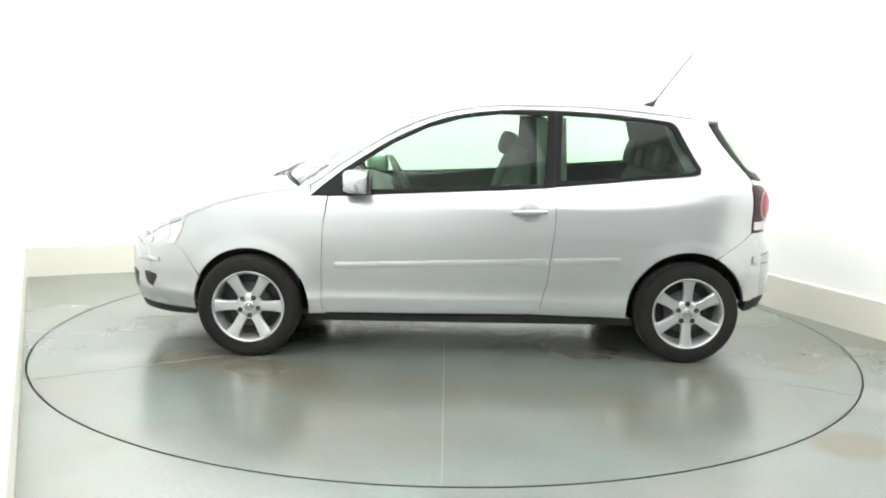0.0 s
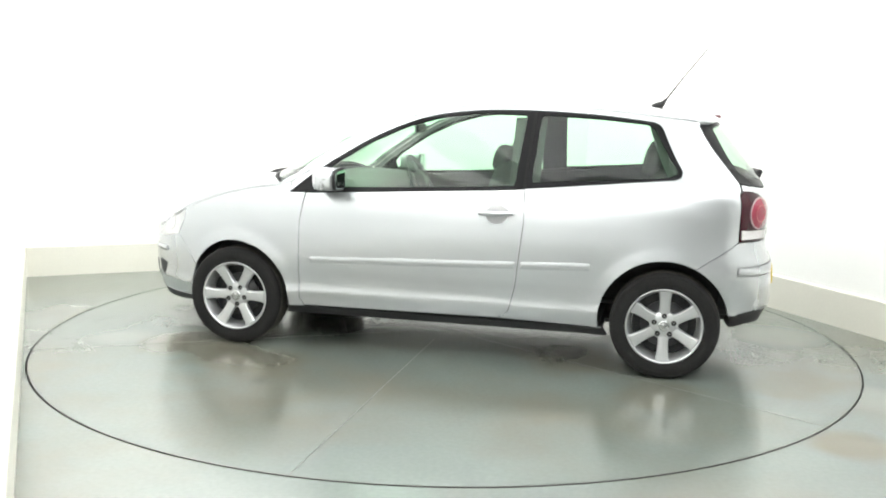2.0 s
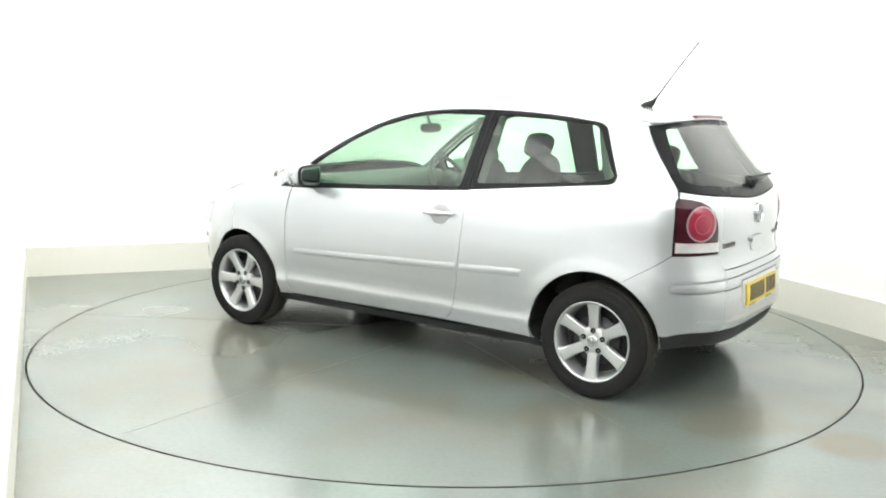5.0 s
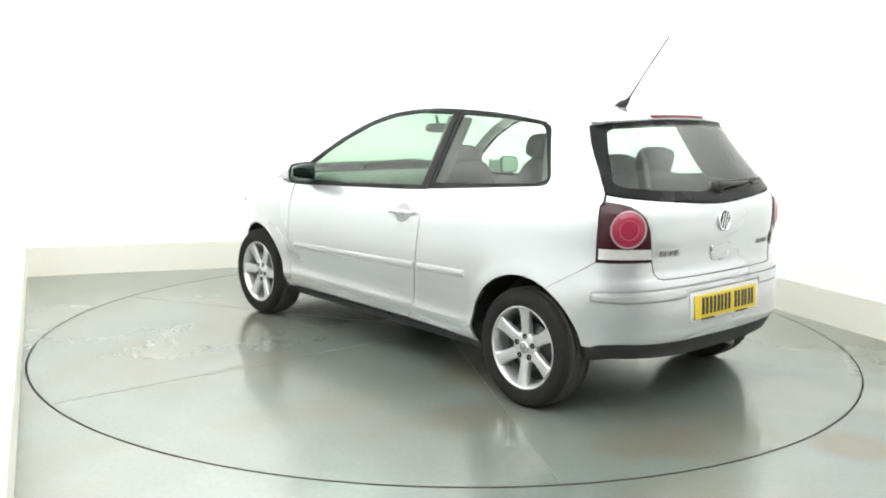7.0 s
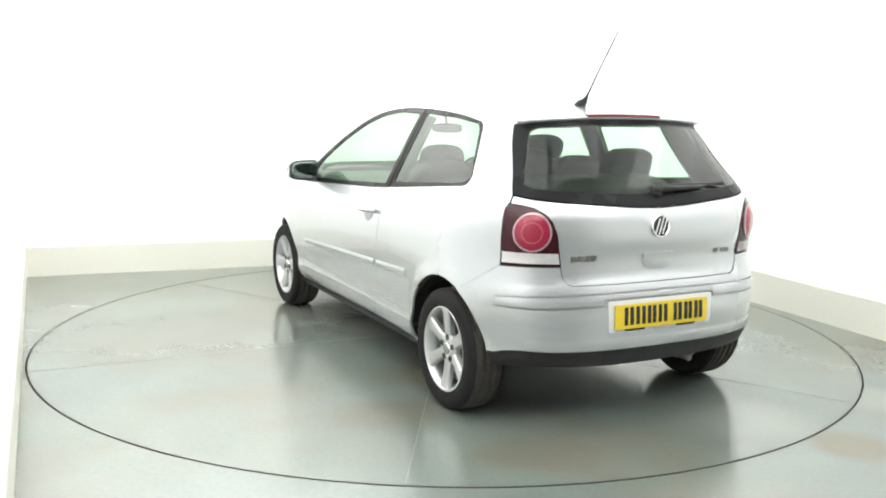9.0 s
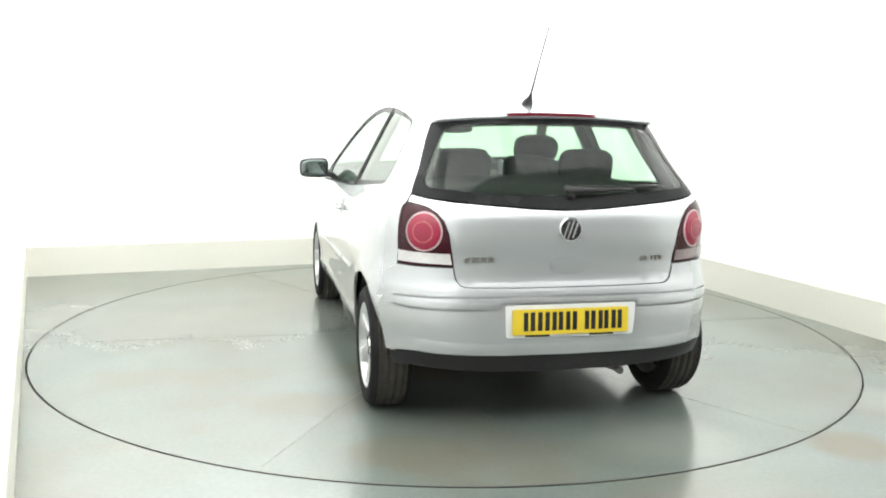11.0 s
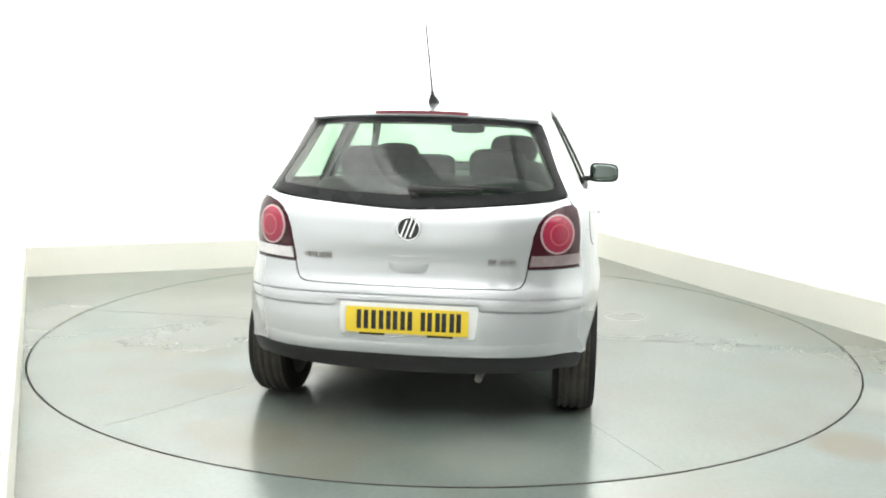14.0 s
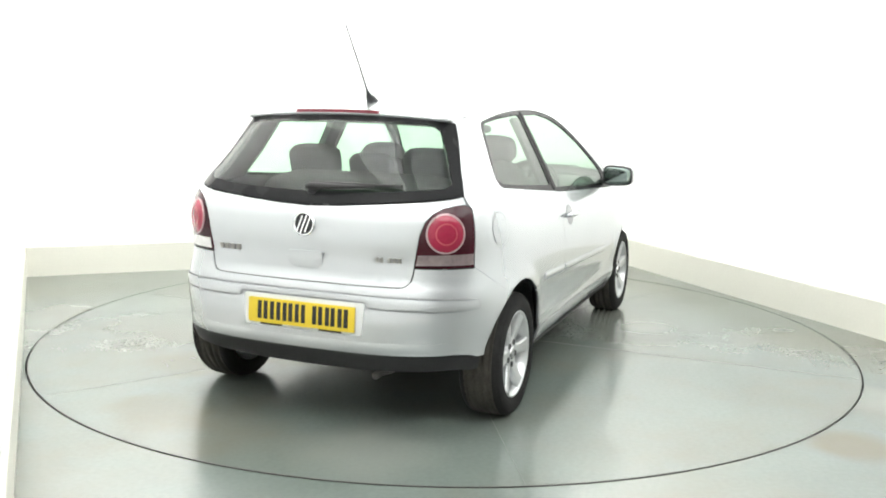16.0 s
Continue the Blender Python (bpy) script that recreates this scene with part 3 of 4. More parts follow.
def car_skin(car):
    shoulder = [(sx(x, float(Z_SHOULDER(x))), float(Z_SHOULDER(x))) for x in np.linspace(0.88, -1.395, 60)]
    belt_rear = [(x, float(BELT_Z(x))) for x in np.linspace(-0.46, -1.19, 10)]
    dlo_curve = smooth_line(DLO_TOP[2:] + [(0.885, 0.912)])
    dlo_rear = [(-1.235, 1.047), (-1.268, 1.06), (-1.275, 1.09), (-1.165, 1.305), (-1.145, 1.328)]
    for flip in (False, True):
        # side of the body: pillars, roof rail and rear quarter in one sheet
        side = (shoulder + tail(HATCH_SIDE) + tail([(0.676, 1.004)]) + on([(-1.566, 0.985), (-1.574, 0.85), (-1.574, 0.738), (-1.50, 0.682)])
                + on(arc(ARCH_R, 117, -8, 30)) + [(-0.895, 0.247)] + on(DOOR_REAR) + on(belt_rear) + on(dlo_rear) + on(dlo_curve))
        panel("body_side", side, M_PAINT, car, flip=flip, step=0.022)
        door = on(rounded(DOOR_FRONT + DOOR_REAR + [(x, float(BELT_Z(x)) - 0.003) for x in np.linspace(-0.40, 0.70, 12)], 0.006))
        d = panel("door", door, M_PAINT, car, flip=flip, step=0.022, inset=0.0026)
        fender = on([(x, float(Z_SHOULDER(x))) for x in np.linspace(1.60, 0.89, 16)] + [(0.885, 0.908), (0.792, 0.910)] + DOOR_FRONT[1:] + [(0.805, 0.247), (0.897, 0.247)]
                    + arc(ARCH_F, 188, 28)[1:] + [(1.605, 0.56), (1.655, 0.612), (1.612, 0.70)])
        panel("front_wing", fender, M_PAINT, car, flip=flip, step=0.022, inset=0.001)
        panel("sill", on(rounded([(0.905, 0.246), (0.92, 0.199), (-0.93, 0.199), (-0.905, 0.246)], 0.008)), M_BLACK, car, "black plastic sill", flip=flip, step=0.05)
        # window surround, panes
        surround = on([(0.885, 0.908)] + [(x, float(BELT_Z(x))) for x in np.linspace(0.78, -1.19, 24)] + dlo_rear + dlo_curve[:-1])
        glass_f = rounded([(0.690, 0.945), (0.2, 0.962), (-0.400, 0.993), (-0.432, 1.368, 0.02)] + list(reversed([(0.668, 1.052), (0.58, 1.112), (0.43, 1.205), (0.24, 1.292), (0.05, 1.346), (-0.16, 1.372)])) + [(0.705, 1.01)], 0.015)
        glass_r = rounded([(-0.490, 1.012), (-0.85, 1.034), (-1.19, 1.062), (-1.252, 1.085), (-1.142, 1.306), (-1.10, 1.330), (-0.82, 1.356), (-0.512, 1.370)], 0.022)
        panel("window_surround", surround, M_FRAME, car, "glossy black window surround", holes=[glass_f, glass_r], off=-0.004, flip=flip, step=0.05, inset=0.001)
        panel("side_window", glass_f, M_GLASS, car, "green-tinted side window", off=-0.008, lip=0.003, flip=flip, step=0.07, inset=0.0)
        panel("quarter_window", glass_r, M_GLASS, car, "green-tinted rear quarter window", off=-0.008, lip=0.003, flip=flip, step=0.07, inset=0.0)
        # the dark line between door frame and pillar
        panel("window_post", on([(-0.446, 0.978), (-0.461, 0.978), (-0.483, 1.386), (-0.470, 1.386)]), M_GAP, car, "black rubber seal between the windows", off=-0.001, flip=flip, step=0.05, inset=0.0)
        # rubbing strips on door and quarter
        for name, pts in (("door_strip", [(0.752, 0.512), (0.755, 0.548), (-0.43, 0.588), (-0.425, 0.548)]), ("quarter_strip", [(-0.452, 0.549), (-0.455, 0.589), (-0.826, 0.601), (-0.826, 0.561)])):
            panel(name, on(rounded(pts, 0.012)), M_PAINT, d if name == "door_strip" else car, "silver rubbing strip", off=0.003, lip=0.006, flip=flip, step=0.009, inset=0.0, dome=0.0035)
        # door handle over a disc painted darker as the shade of its round scoop
        ring = [(-0.318 + 0.062 * math.cos(t), 0.838 + 0.054 * math.sin(t)) for t in np.linspace(0, 2 * math.pi, 25)[:-1]]
        panel("handle_scoop_shade", ring, M_SCOOP, d, "round disc painted darker as shade in the recess behind the handle", off=0.0015, lip=0.002, flip=flip, step=0.02, inset=0.0)
        h = panel("door_handle", rounded([(-0.218, 0.828), (-0.218, 0.848), (-0.30, 0.853), (-0.415, 0.851), (-0.418, 0.833), (-0.30, 0.822)], 0.012), M_PAINT, d, "silver door handle", off=0.026, lip=0.014, flip=flip, step=0.006, inset=0.0, dome=0.016)
        # lining, black sheet added to shade the panel gaps, wheel housings
        panel("inner_lining", on([(0.86, 0.28), (0.86, 0.90)] + [(x, float(BELT_Z(x)) + 0.022) for x in np.linspace(0.7, -1.2, 12)] + [(-1.35, 1.04), (-1.45, 0.70), (-0.88, 0.68), (-0.83, 0.28)]), M_TRIM, car, "dark grey plastic door and side lining", off=-0.05, flip=flip, step=0.08, lip=0.002)
        panel("gap_shade_layer", on([(0.87, 0.20), (0.88, 0.90)] + [(x, float(BELT_Z(x)) - 0.006) for x in np.linspace(0.7, -1.2, 12)] + [(-1.50, 0.98), (-1.56, 0.72), (-1.4, 0.66), (-1.06, 0.66), (-0.86, 0.45), (-0.86, 0.20)]), M_BLACK, car, "black sheet added as shade behind the panel gaps", off=-0.016, flip=flip, step=0.08, lip=0.003)
        panel("pillar_trim", on([(-0.365, 1.0), (-0.365, 1.37), (-0.540, 1.37), (-0.53, 1.02)]), M_TRIM, car, "grey plastic pillar trim", off=-0.035, flip=flip, step=0.06, lip=0.02)
        panel("rear_pillar_trim", on([(-1.21, 1.055), (-1.09, 1.345), (-1.38, 1.335), (-1.55, 1.05)]), M_TRIM, car, "grey plastic pillar trim", off=-0.035, flip=flip, step=0.06, lip=0.01)
        for ax, az, ar in (ARCH_F, ARCH_R):
            bm = bmesh.new()
            rings = []
            for yy, rr in ((0.785, ar + 0.004), (0.74, ar + 0.012), (0.50, ar + 0.012)):
                ring = []
                for a in range(6, 176, 7):
                    hx, hz = ax + rr * math.cos(radians(a)), az + rr * math.sin(radians(a))
                    edge = float(abs(skin(np.array([sx(hx, hz)]), np.array([hz]))[0][1])) - 0.014
                    ring.append(bm.verts.new((hx, min(yy, edge) * (-1 if flip else 1), hz)))
                rings.append(ring)
            rings.append([bm.verts.new((ax, (-0.50 if flip else 0.50), az)) for _ in rings[0]])
            for p, q in zip(rings, rings[1:]):
                for i in range(len(p) - 1):
                    bm.faces.new((p[i], p[i + 1], q[i + 1], q[i]))
            part("wheel_housing", bm, M_BLACK, car, "black plastic wheel housing")
    # hatch, rear glass, bumper
    glass_out = both(tail([(0.0, 1.362), (0.30, 1.358)] + HATCH_SIDE + GLASS_LOW))
    clear = both(tail([(0.0, 1.336), (0.25, 1.334), (0.45, 1.325), (0.487, 1.305), (0.545, 1.19), (0.600, 1.085), (0.583, 1.064), (0.3, 1.043), (0.0, 1.034)]))
    hatch = both(tail([(y, z - 0.004) for y, z in reversed(GLASS_LOW)] + [(0.654, 1.032), (0.673, 1.002)] + LAMP_IN + [(0.494, 0.705), (0.487, 0.680), (0.470, 0.662), (0.445, 0.654), (0.2, 0.6515), (0.0, 0.651)]))
    tg = panel("tailgate", hatch, M_PAINT, car, step=0.035, lip=0.015)
    panel("window_border", glass_out, M_FRAME, tg, "glossy black border of the rear window", holes=[clear], off=0.002, step=0.05, lip=0.02, inset=0.001)
    panel("rear_window", clear, M_REARGLASS, tg, "tinted rear window", off=0.0, lip=0.004, step=0.07, inset=0.0)
    bump = both(tail([(0.0, 0.6485), (0.2, 0.649), (0.448, 0.6520), (0.473, 0.660), (0.490, 0.680), (0.497, 0.705), (0.501, 0.735)]) + on([(-1.572, 0.735), (-1.50, 0.682)])
                + on(arc(ARCH_R, 117, 170, 14)) + on([(-1.575, 0.354), (-1.605, 0.366)]) + tail([(0.66, 0.374), (0.55, 0.370), (0.3, 0.364), (0.0, 0.361)]))
    bp = panel("rear_bumper", bump, M_PAINT, car, off=0.003, step=0.035, lip=0.02, inset=0.0008)
    low = both(tail([(0.0, 0.360), (0.3, 0.363), (0.55, 0.369), (0.657, 0.373)]) + on([(-1.606, 0.365), (-1.577, 0.353), (-1.557, 0.354), (-1.546, 0.290), (-1.58, 0.286)]) + tail([(0.66, 0.298), (0.60, 0.295), (0.45, 0.286), (0.25, 0.274), (0.0, 0.270)]))
    panel("bumper_lip", both(tail([(0.0, 0.412), (0.3, 0.415), (0.55, 0.424), (0.64, 0.430), (0.66, 0.405), (0.66, 0.377), (0.55, 0.373), (0.3, 0.367), (0.0, 0.364)])), M_PAINT, bp, "silver lower lip", off=0.0042, step=0.012, lip=0.004, inset=0.0, dome=0.0015)
    panel("bumper_valance", low, M_BLACK, bp, "black plastic lower bumper edge", off=-0.004, step=0.05, lip=0.05)
    up = [(0.0, 0.612), (0.3, 0.612), (0.55, 0.610)]
    strip = both(tail(up + [(0.66, 0.608)]) + on([(-1.585, 0.604), (-1.578, 0.590), (-1.58, 0.568)]) + tail([(0.66, 0.562), (0.55, 0.562), (0.315, 0.563), (0.306, 0.588), (0.0, 0.588)]))
    panel("bumper_strip", strip, M_PAINT, bp, "silver moulded strip", off=0.006, lip=0.004, step=0.012, inset=0.001, dome=0.002)
    panel("strip_groove", strip, M_GROOVE, bp, "grey groove around the strip", off=0.0042, lip=0.002, step=0.03, inset=-0.005)
    rec = tail(rounded([(0.288, 0.580), (0.282, 0.441), (-0.292, 0.441), (-0.304, 0.580)], 0.012))
    # the silver recess catches light, so its colour is painted nearly white
    panel("plate_recess", rec, M_LITRECESS, bp, "silver plate recess painted whiter for the light it catches", off=0.006, step=0.05, lip=0.004, inset=0.0)
    pl = panel("number_plate", tail(rounded([(0.258, 0.562), (0.258, 0.455), (-0.264, 0.455), (-0.264, 0.562)], 0.006)), M_PLATE, car, "yellow number plate", off=0.016, step=0.04, lip=0.008, inset=0.0)
    for y0, y1 in ((0.210, 0.160), (0.147, 0.095), (0.083, 0.035), (0.022, -0.028), (-0.064, -0.112), (-0.126, -0.172), (-0.186, -0.234)):
        for e0, e1 in ((y0, y0 - 0.0195), (y1 + 0.0195, y1)):
            panel("plate_bar", tail([(e0, 0.550), (e0, 0.472), (e1, 0.472), (e1, 0.550)]), M_PLATEBLACK, pl, "plain black bar", off=0.0175, step=0.05, lip=0.002, inset=0.0)
    for y0, y1 in ((0.20, 0.09), (-0.09, -0.20)):
        panel("recess_slot", tail([(y0, 0.454), (y0, 0.444), (y1, 0.444), (y1, 0.454)]), M_BLACK, bp, "black slot under the plate", off=0.009, step=0.05, lip=0.003, inset=0.0)
    # tail lamps
    for flip in (False, True):
        out = tail([(0.671, 0.999)] + LAMP_IN) + on([(-1.576, 0.738), (-1.576, 0.85), (-1.568, 0.984)])
        body = panel("tail_lamp", out, M_RED, car, "dark red tail lamp with round light", off=0.003, flip=flip, step=0.03, lip=0.02, dome=0.006)
        bar = tail([(0.513, 0.797), (0.505, 0.748)]) + on([(-1.580, 0.750), (-1.580, 0.800)])
        panel("reverse_lens", bar, M_CLEARLENS if not flip else M_LAMPGREY, body, "clear strip lens", off=0.010, flip=flip, step=0.03, lip=0.006)

        ring_edge = disc_on_skin(0.620, 0.884, 0.082)
        panel("lamp_ring", ring_edge, M_RINGLENS, body, "pale ring around the round light", holes=[disc_on_skin(0.620, 0.884, 0.0745)], off=0.0115, flip=flip, step=0.012, lip=0.006, inset=0.0)
        panel("round_lens", disc_on_skin(0.620, 0.884, 0.0745), M_REDBRIGHT, body, "bright red round lens", off=0.0095, flip=flip, step=0.012, lip=0.004, inset=0.0, dome=0.008)
        panel("inner_ring", disc_on_skin(0.620, 0.884, 0.045), M_RINGRED, body, "paler inner ring", holes=[disc_on_skin(0.620, 0.884, 0.039)], off=0.0175, flip=flip, step=0.012, lip=0.006, inset=0.0)
    # bonnet, windscreen, roof
    b1 = math.pi / 2
    panel("bonnet", [(0.946, 0.0455), (1.30, 0.0285), (1.60, 0.0285), (1.605, 0.0), (1.80, 0.0), (1.93, 0.0), (2.00, 0.0), (2.035, 0.15), (2.045, 0.5), (2.045, b1 - 0.5), (2.035, b1 - 0.15), (2.00, b1), (1.93, b1), (1.80, b1), (1.605, b1), (1.6, b1 - 0.0285), (1.3, b1 - 0.0285), (0.946, b1 - 0.0455)], M_PAINT, car, surface=top, step=0.05, inset=0.0003, lip=0.003)
    for lo_, hi_ in ((0.0, 0.045), (b1 - 0.045, b1)):
        panel("wing_top", [(0.90, lo_), (0.90, hi_), (1.30, hi_ if lo_ else 0.028), (1.60, hi_ if lo_ else 0.028), (1.60, lo_), (1.3, lo_ if not lo_ else b1 - 0.028)], M_PAINT, car, surface=top, step=0.03, inset=0.0, lip=0.003)
    panel("scuttle", [(0.925, 0.06), (0.925, b1 - 0.06), (0.944, b1 - 0.06), (0.944, 0.06)], M_BLACK, car, "black plastic scuttle below the windscreen", surface=top, step=0.06)
    panel("windscreen", [(0.20, 0.13), (0.20, b1 - 0.13), (0.92, b1 - 0.075), (0.92, 0.075)], M_SCREENGLASS, car, "green-tinted windscreen", surface=top, step=0.07, lip=0.004)
    for k in (0, 1):
        q = [(0.20, 0.0), (0.20, 0.13), (0.92, 0.075), (0.92, 0.0)]
        panel("windscreen_pillar", q if not k else [(x, b1 - b) for x, b in q], M_PAINT, car, surface=top, step=0.04, inset=0.0, lip=0.03)
    panel("roof", [(0.195, 0.0), (0.195, b1), (-1.395, b1), (-1.40, b1 * 0.75), (-1.40, b1 * 0.25), (-1.395, 0.0)], M_PAINT, car, surface=top, step=0.05, inset=0.0, lip=0.02)
    panel("headliner", [(0.18, 0.10), (0.18, b1 - 0.10), (-1.33, b1 - 0.12), (-1.33, 0.12)], M_HEADLINER, car, "pale grey fabric headliner", surface=top, off=-0.035, step=0.1, inset=0.0, lip=0.01)
    # roof lip above the rear window with the brake light
    bm = bmesh.new()
    rows = []
    for i in range(41):
        y = -0.515 + 1.03 * i / 40
        u = abs(y) / 0.515
        k, dz = 0.055 * u ** 4, -0.022 * u * u
        prof = [(-1.335, 1.386), (-1.39, 1.390), (-1.44, 1.385), (-1.464, 1.378), (-1.468, 1.368), (-1.455, 1.358), (-1.38, 1.345)]
        rows.append([bm.verts.new((x + k * (1.0 if x < -1.36 else 0.4), y, z + dz - (0.004 if j == 0 else 0))) for j, (x, z) in enumerate(prof)])
    for p, q in zip(rows, rows[1:]):
        for j in range(len(p) - 1):
            bm.faces.new((p[j], p[j + 1], q[j + 1], q[j]))
    bm.faces.new(rows[0])
    bm.faces.new(rows[-1][::-1])
    bmesh.ops.recalc_face_normals(bm, faces=bm.faces[:])
    lipo = part("roof_lip", bm, M_PAINT, car, "", True)
    bm = bmesh.new()
    for i in range(16):
        y = -0.207 + 0.414 * i / 16
        box(bm, -1.473, -1.44, y, y + 0.414 / 16, 1.3705 - 0.022 * (y / 0.515) ** 2, 1.3855 - 0.022 * (y / 0.515) ** 2)
    part("brake_light", bm, M_BRAKE, lipo, "narrow red high-level brake light")
    # nose
    nb = both([(S_FRONT, 0.594), (sx(2.03, 0.596), 0.596), (sx(1.98, 0.600), 0.600), (sx(1.935, 0.605), 0.605)] + on([(1.905, 0.580), (1.80, 0.583), (1.6555, 0.6123), (1.6055, 0.5595)]) + on(arc(ARCH_F, 27, -8, 10)) + on([(1.572, 0.238), (1.75, 0.237), (1.90, 0.237)]) + [(S_FRONT, 0.24)], S_FRONT)
    fb = panel("front_bumper", nb, M_PAINT, car, step=0.045, lip=0.02, inset=0.0003)
    fl = both([(S_FRONT, 0.238)] + on([(1.90, 0.235), (1.75, 0.235), (1.571, 0.236), (1.562, 0.200), (1.72, 0.188)]) + [(S_FRONT, 0.18)], S_FRONT)
    panel("front_lip", fl, M_BLACK, fb, "black plastic lower lip", step=0.06, lip=0.03)
    gr = both([(S_FRONT, 0.40), (sx(1.965, 0.40), 0.40), (sx(1.975, 0.30), 0.30), (S_FRONT, 0.29)], S_FRONT)
    panel("grille", gr, M_BLACK, car, "black radiator grille", step=0.05, off=0.004, lip=0.006)
    for flip in (False, True):
        hl = on([(x, float(Z_SHOULDER(x)) + 0.0) for x in (1.61, 1.68, 1.75, 1.82, 1.87)] + [(1.925, 0.61), (1.90, 0.582), (1.80, 0.585), (1.665, 0.615), (1.622, 0.70)])
        head = panel("headlamp", hl, M_HEADLAMP, car, "clear glass headlamp", off=0.002, flip=flip, step=0.03, dome=0.008, lip=0.02, inset=0.0)
        # silver filler added under the lamp so its gaps don't go dark
        panel("lamp_gap_filler", on([(x, float(Z_SHOULDER(x)) - 0.001) for x in (1.56, 1.64, 1.72, 1.80, 1.87)] + [(1.95, 0.61), (1.93, 0.555), (1.80, 0.555), (1.68, 0.555), (1.62, 0.46), (1.56, 0.44), (1.545, 0.50), (1.56, 0.60), (1.55, 0.70)]), M_PAINT, car, "silver sheet added behind the headlamp to lighten its gaps", off=-0.003, flip=flip, step=0.04, lip=0.01, inset=0.0)
        panel("headlamp_edge", on([(1.625, 0.753), (1.67, 0.730), (1.70, 0.7145), (1.702, 0.713), (1.665, 0.727), (1.62, 0.748)]), M_GROOVE, head, "grey line over the lamp", off=0.012, flip=flip, step=0.03, lip=0.004, inset=0.0)
        for cx, cz, rr in ((1.735, 0.683, 0.052), (1.845, 0.630, 0.036)):
            ring = [(cx + rr * math.cos(2 * math.pi * k / 24), cz + rr * math.sin(2 * math.pi * k / 24)) for k in range(24)]
            hole = [(cx + (rr - 0.005) * math.cos(2 * math.pi * k / 24), cz + (rr - 0.005) * math.sin(2 * math.pi * k / 24)) for k in range(24)]
            panel("lamp_bezel", on(ring), M_CLEARLENS, head, "pale ring in the headlamp", holes=[on(hole)], off=0.0115, flip=flip, step=0.012, lip=0.004, inset=0.0)
        panel("front_strip", on(rounded([(1.775, 0.523), (1.94, 0.520), (1.94, 0.485), (1.775, 0.490)], 0.012)), M_PAINT, fb, "silver moulded strip", off=0.004, lip=0.006, flip=flip, step=0.012, inset=0.0, dome=0.006)
        panel("bumper_vent", on(rounded([(1.80, 0.415), (1.90, 0.425), (1.885, 0.36), (1.84, 0.335)], 0.02)), M_BLACK, fb, "dark bumper air intake", off=0.003, flip=flip, step=0.03, lip=0.006, inset=0.0)
    # fuel flap on the driver's side quarter
    fp = [(-1.405 + 0.066 * math.cos(t), 0.885 + 0.072 * math.sin(t)) for t in np.linspace(0, 2 * math.pi, 25)[:-1]]
    panel("flap_gap", on([(-1.405 + 0.0695 * math.cos(t), 0.885 + 0.0755 * math.sin(t)) for t in np.linspace(0, 2 * math.pi, 33)[:-1]]), M_GROOVE, car, "thin grey gap round the fuel flap", off=0.0006, flip=True, step=0.03, lip=0.002, inset=0.0)
    panel("fuel_flap", on(fp), M_PAINT, car, "round silver fuel flap", off=0.0016, flip=True, step=0.03, lip=0.002, inset=0.0)
    return tg


M_BOLT = mat("dark_bolt", (0.035, 0.035, 0.036), 0.45, 0.5)
M_BRAKE = mat("brake_light_lens", (0.13, 0.010, 0.022), 0.25, 0, 90, 0.1, 9, 0, 0.02, 0.3)
M_GROOVE = mat("groove_grey", (0.13, 0.133, 0.137), 0.5, 0.3)
# silver darkened for the shade in the door scoops; also the wheel emblem's grey
M_SCOOP = mat("scoop_shade_emblem_grey", (0.33, 0.335, 0.34), 0.35, 0.5, 500, 0.04, 6, 0, 0.03, 0.6)
M_RINGLENS = mat("pale_lamp_ring", (0.52, 0.33, 0.36), 0.2, 0.4, 60, 0.05, 6, 0, 0.02, 0.8)
M_RINGRED = mat("pale_red_ring", (0.42, 0.06, 0.09), 0.2, 0.1, 60, 0.05, 6, 0, 0.02, 0.8)
M_HEADLAMP = mat("clear_headlamp", (0.74, 0.75, 0.76), 0.12, 0.3, 40, 0.15, 14, 0, 0.03, 1.0)
CAR = thing("car", "silver three-door hatchback car with alloy wheels on the turntable", "car")
TAILGATE = car_skin(CAR)


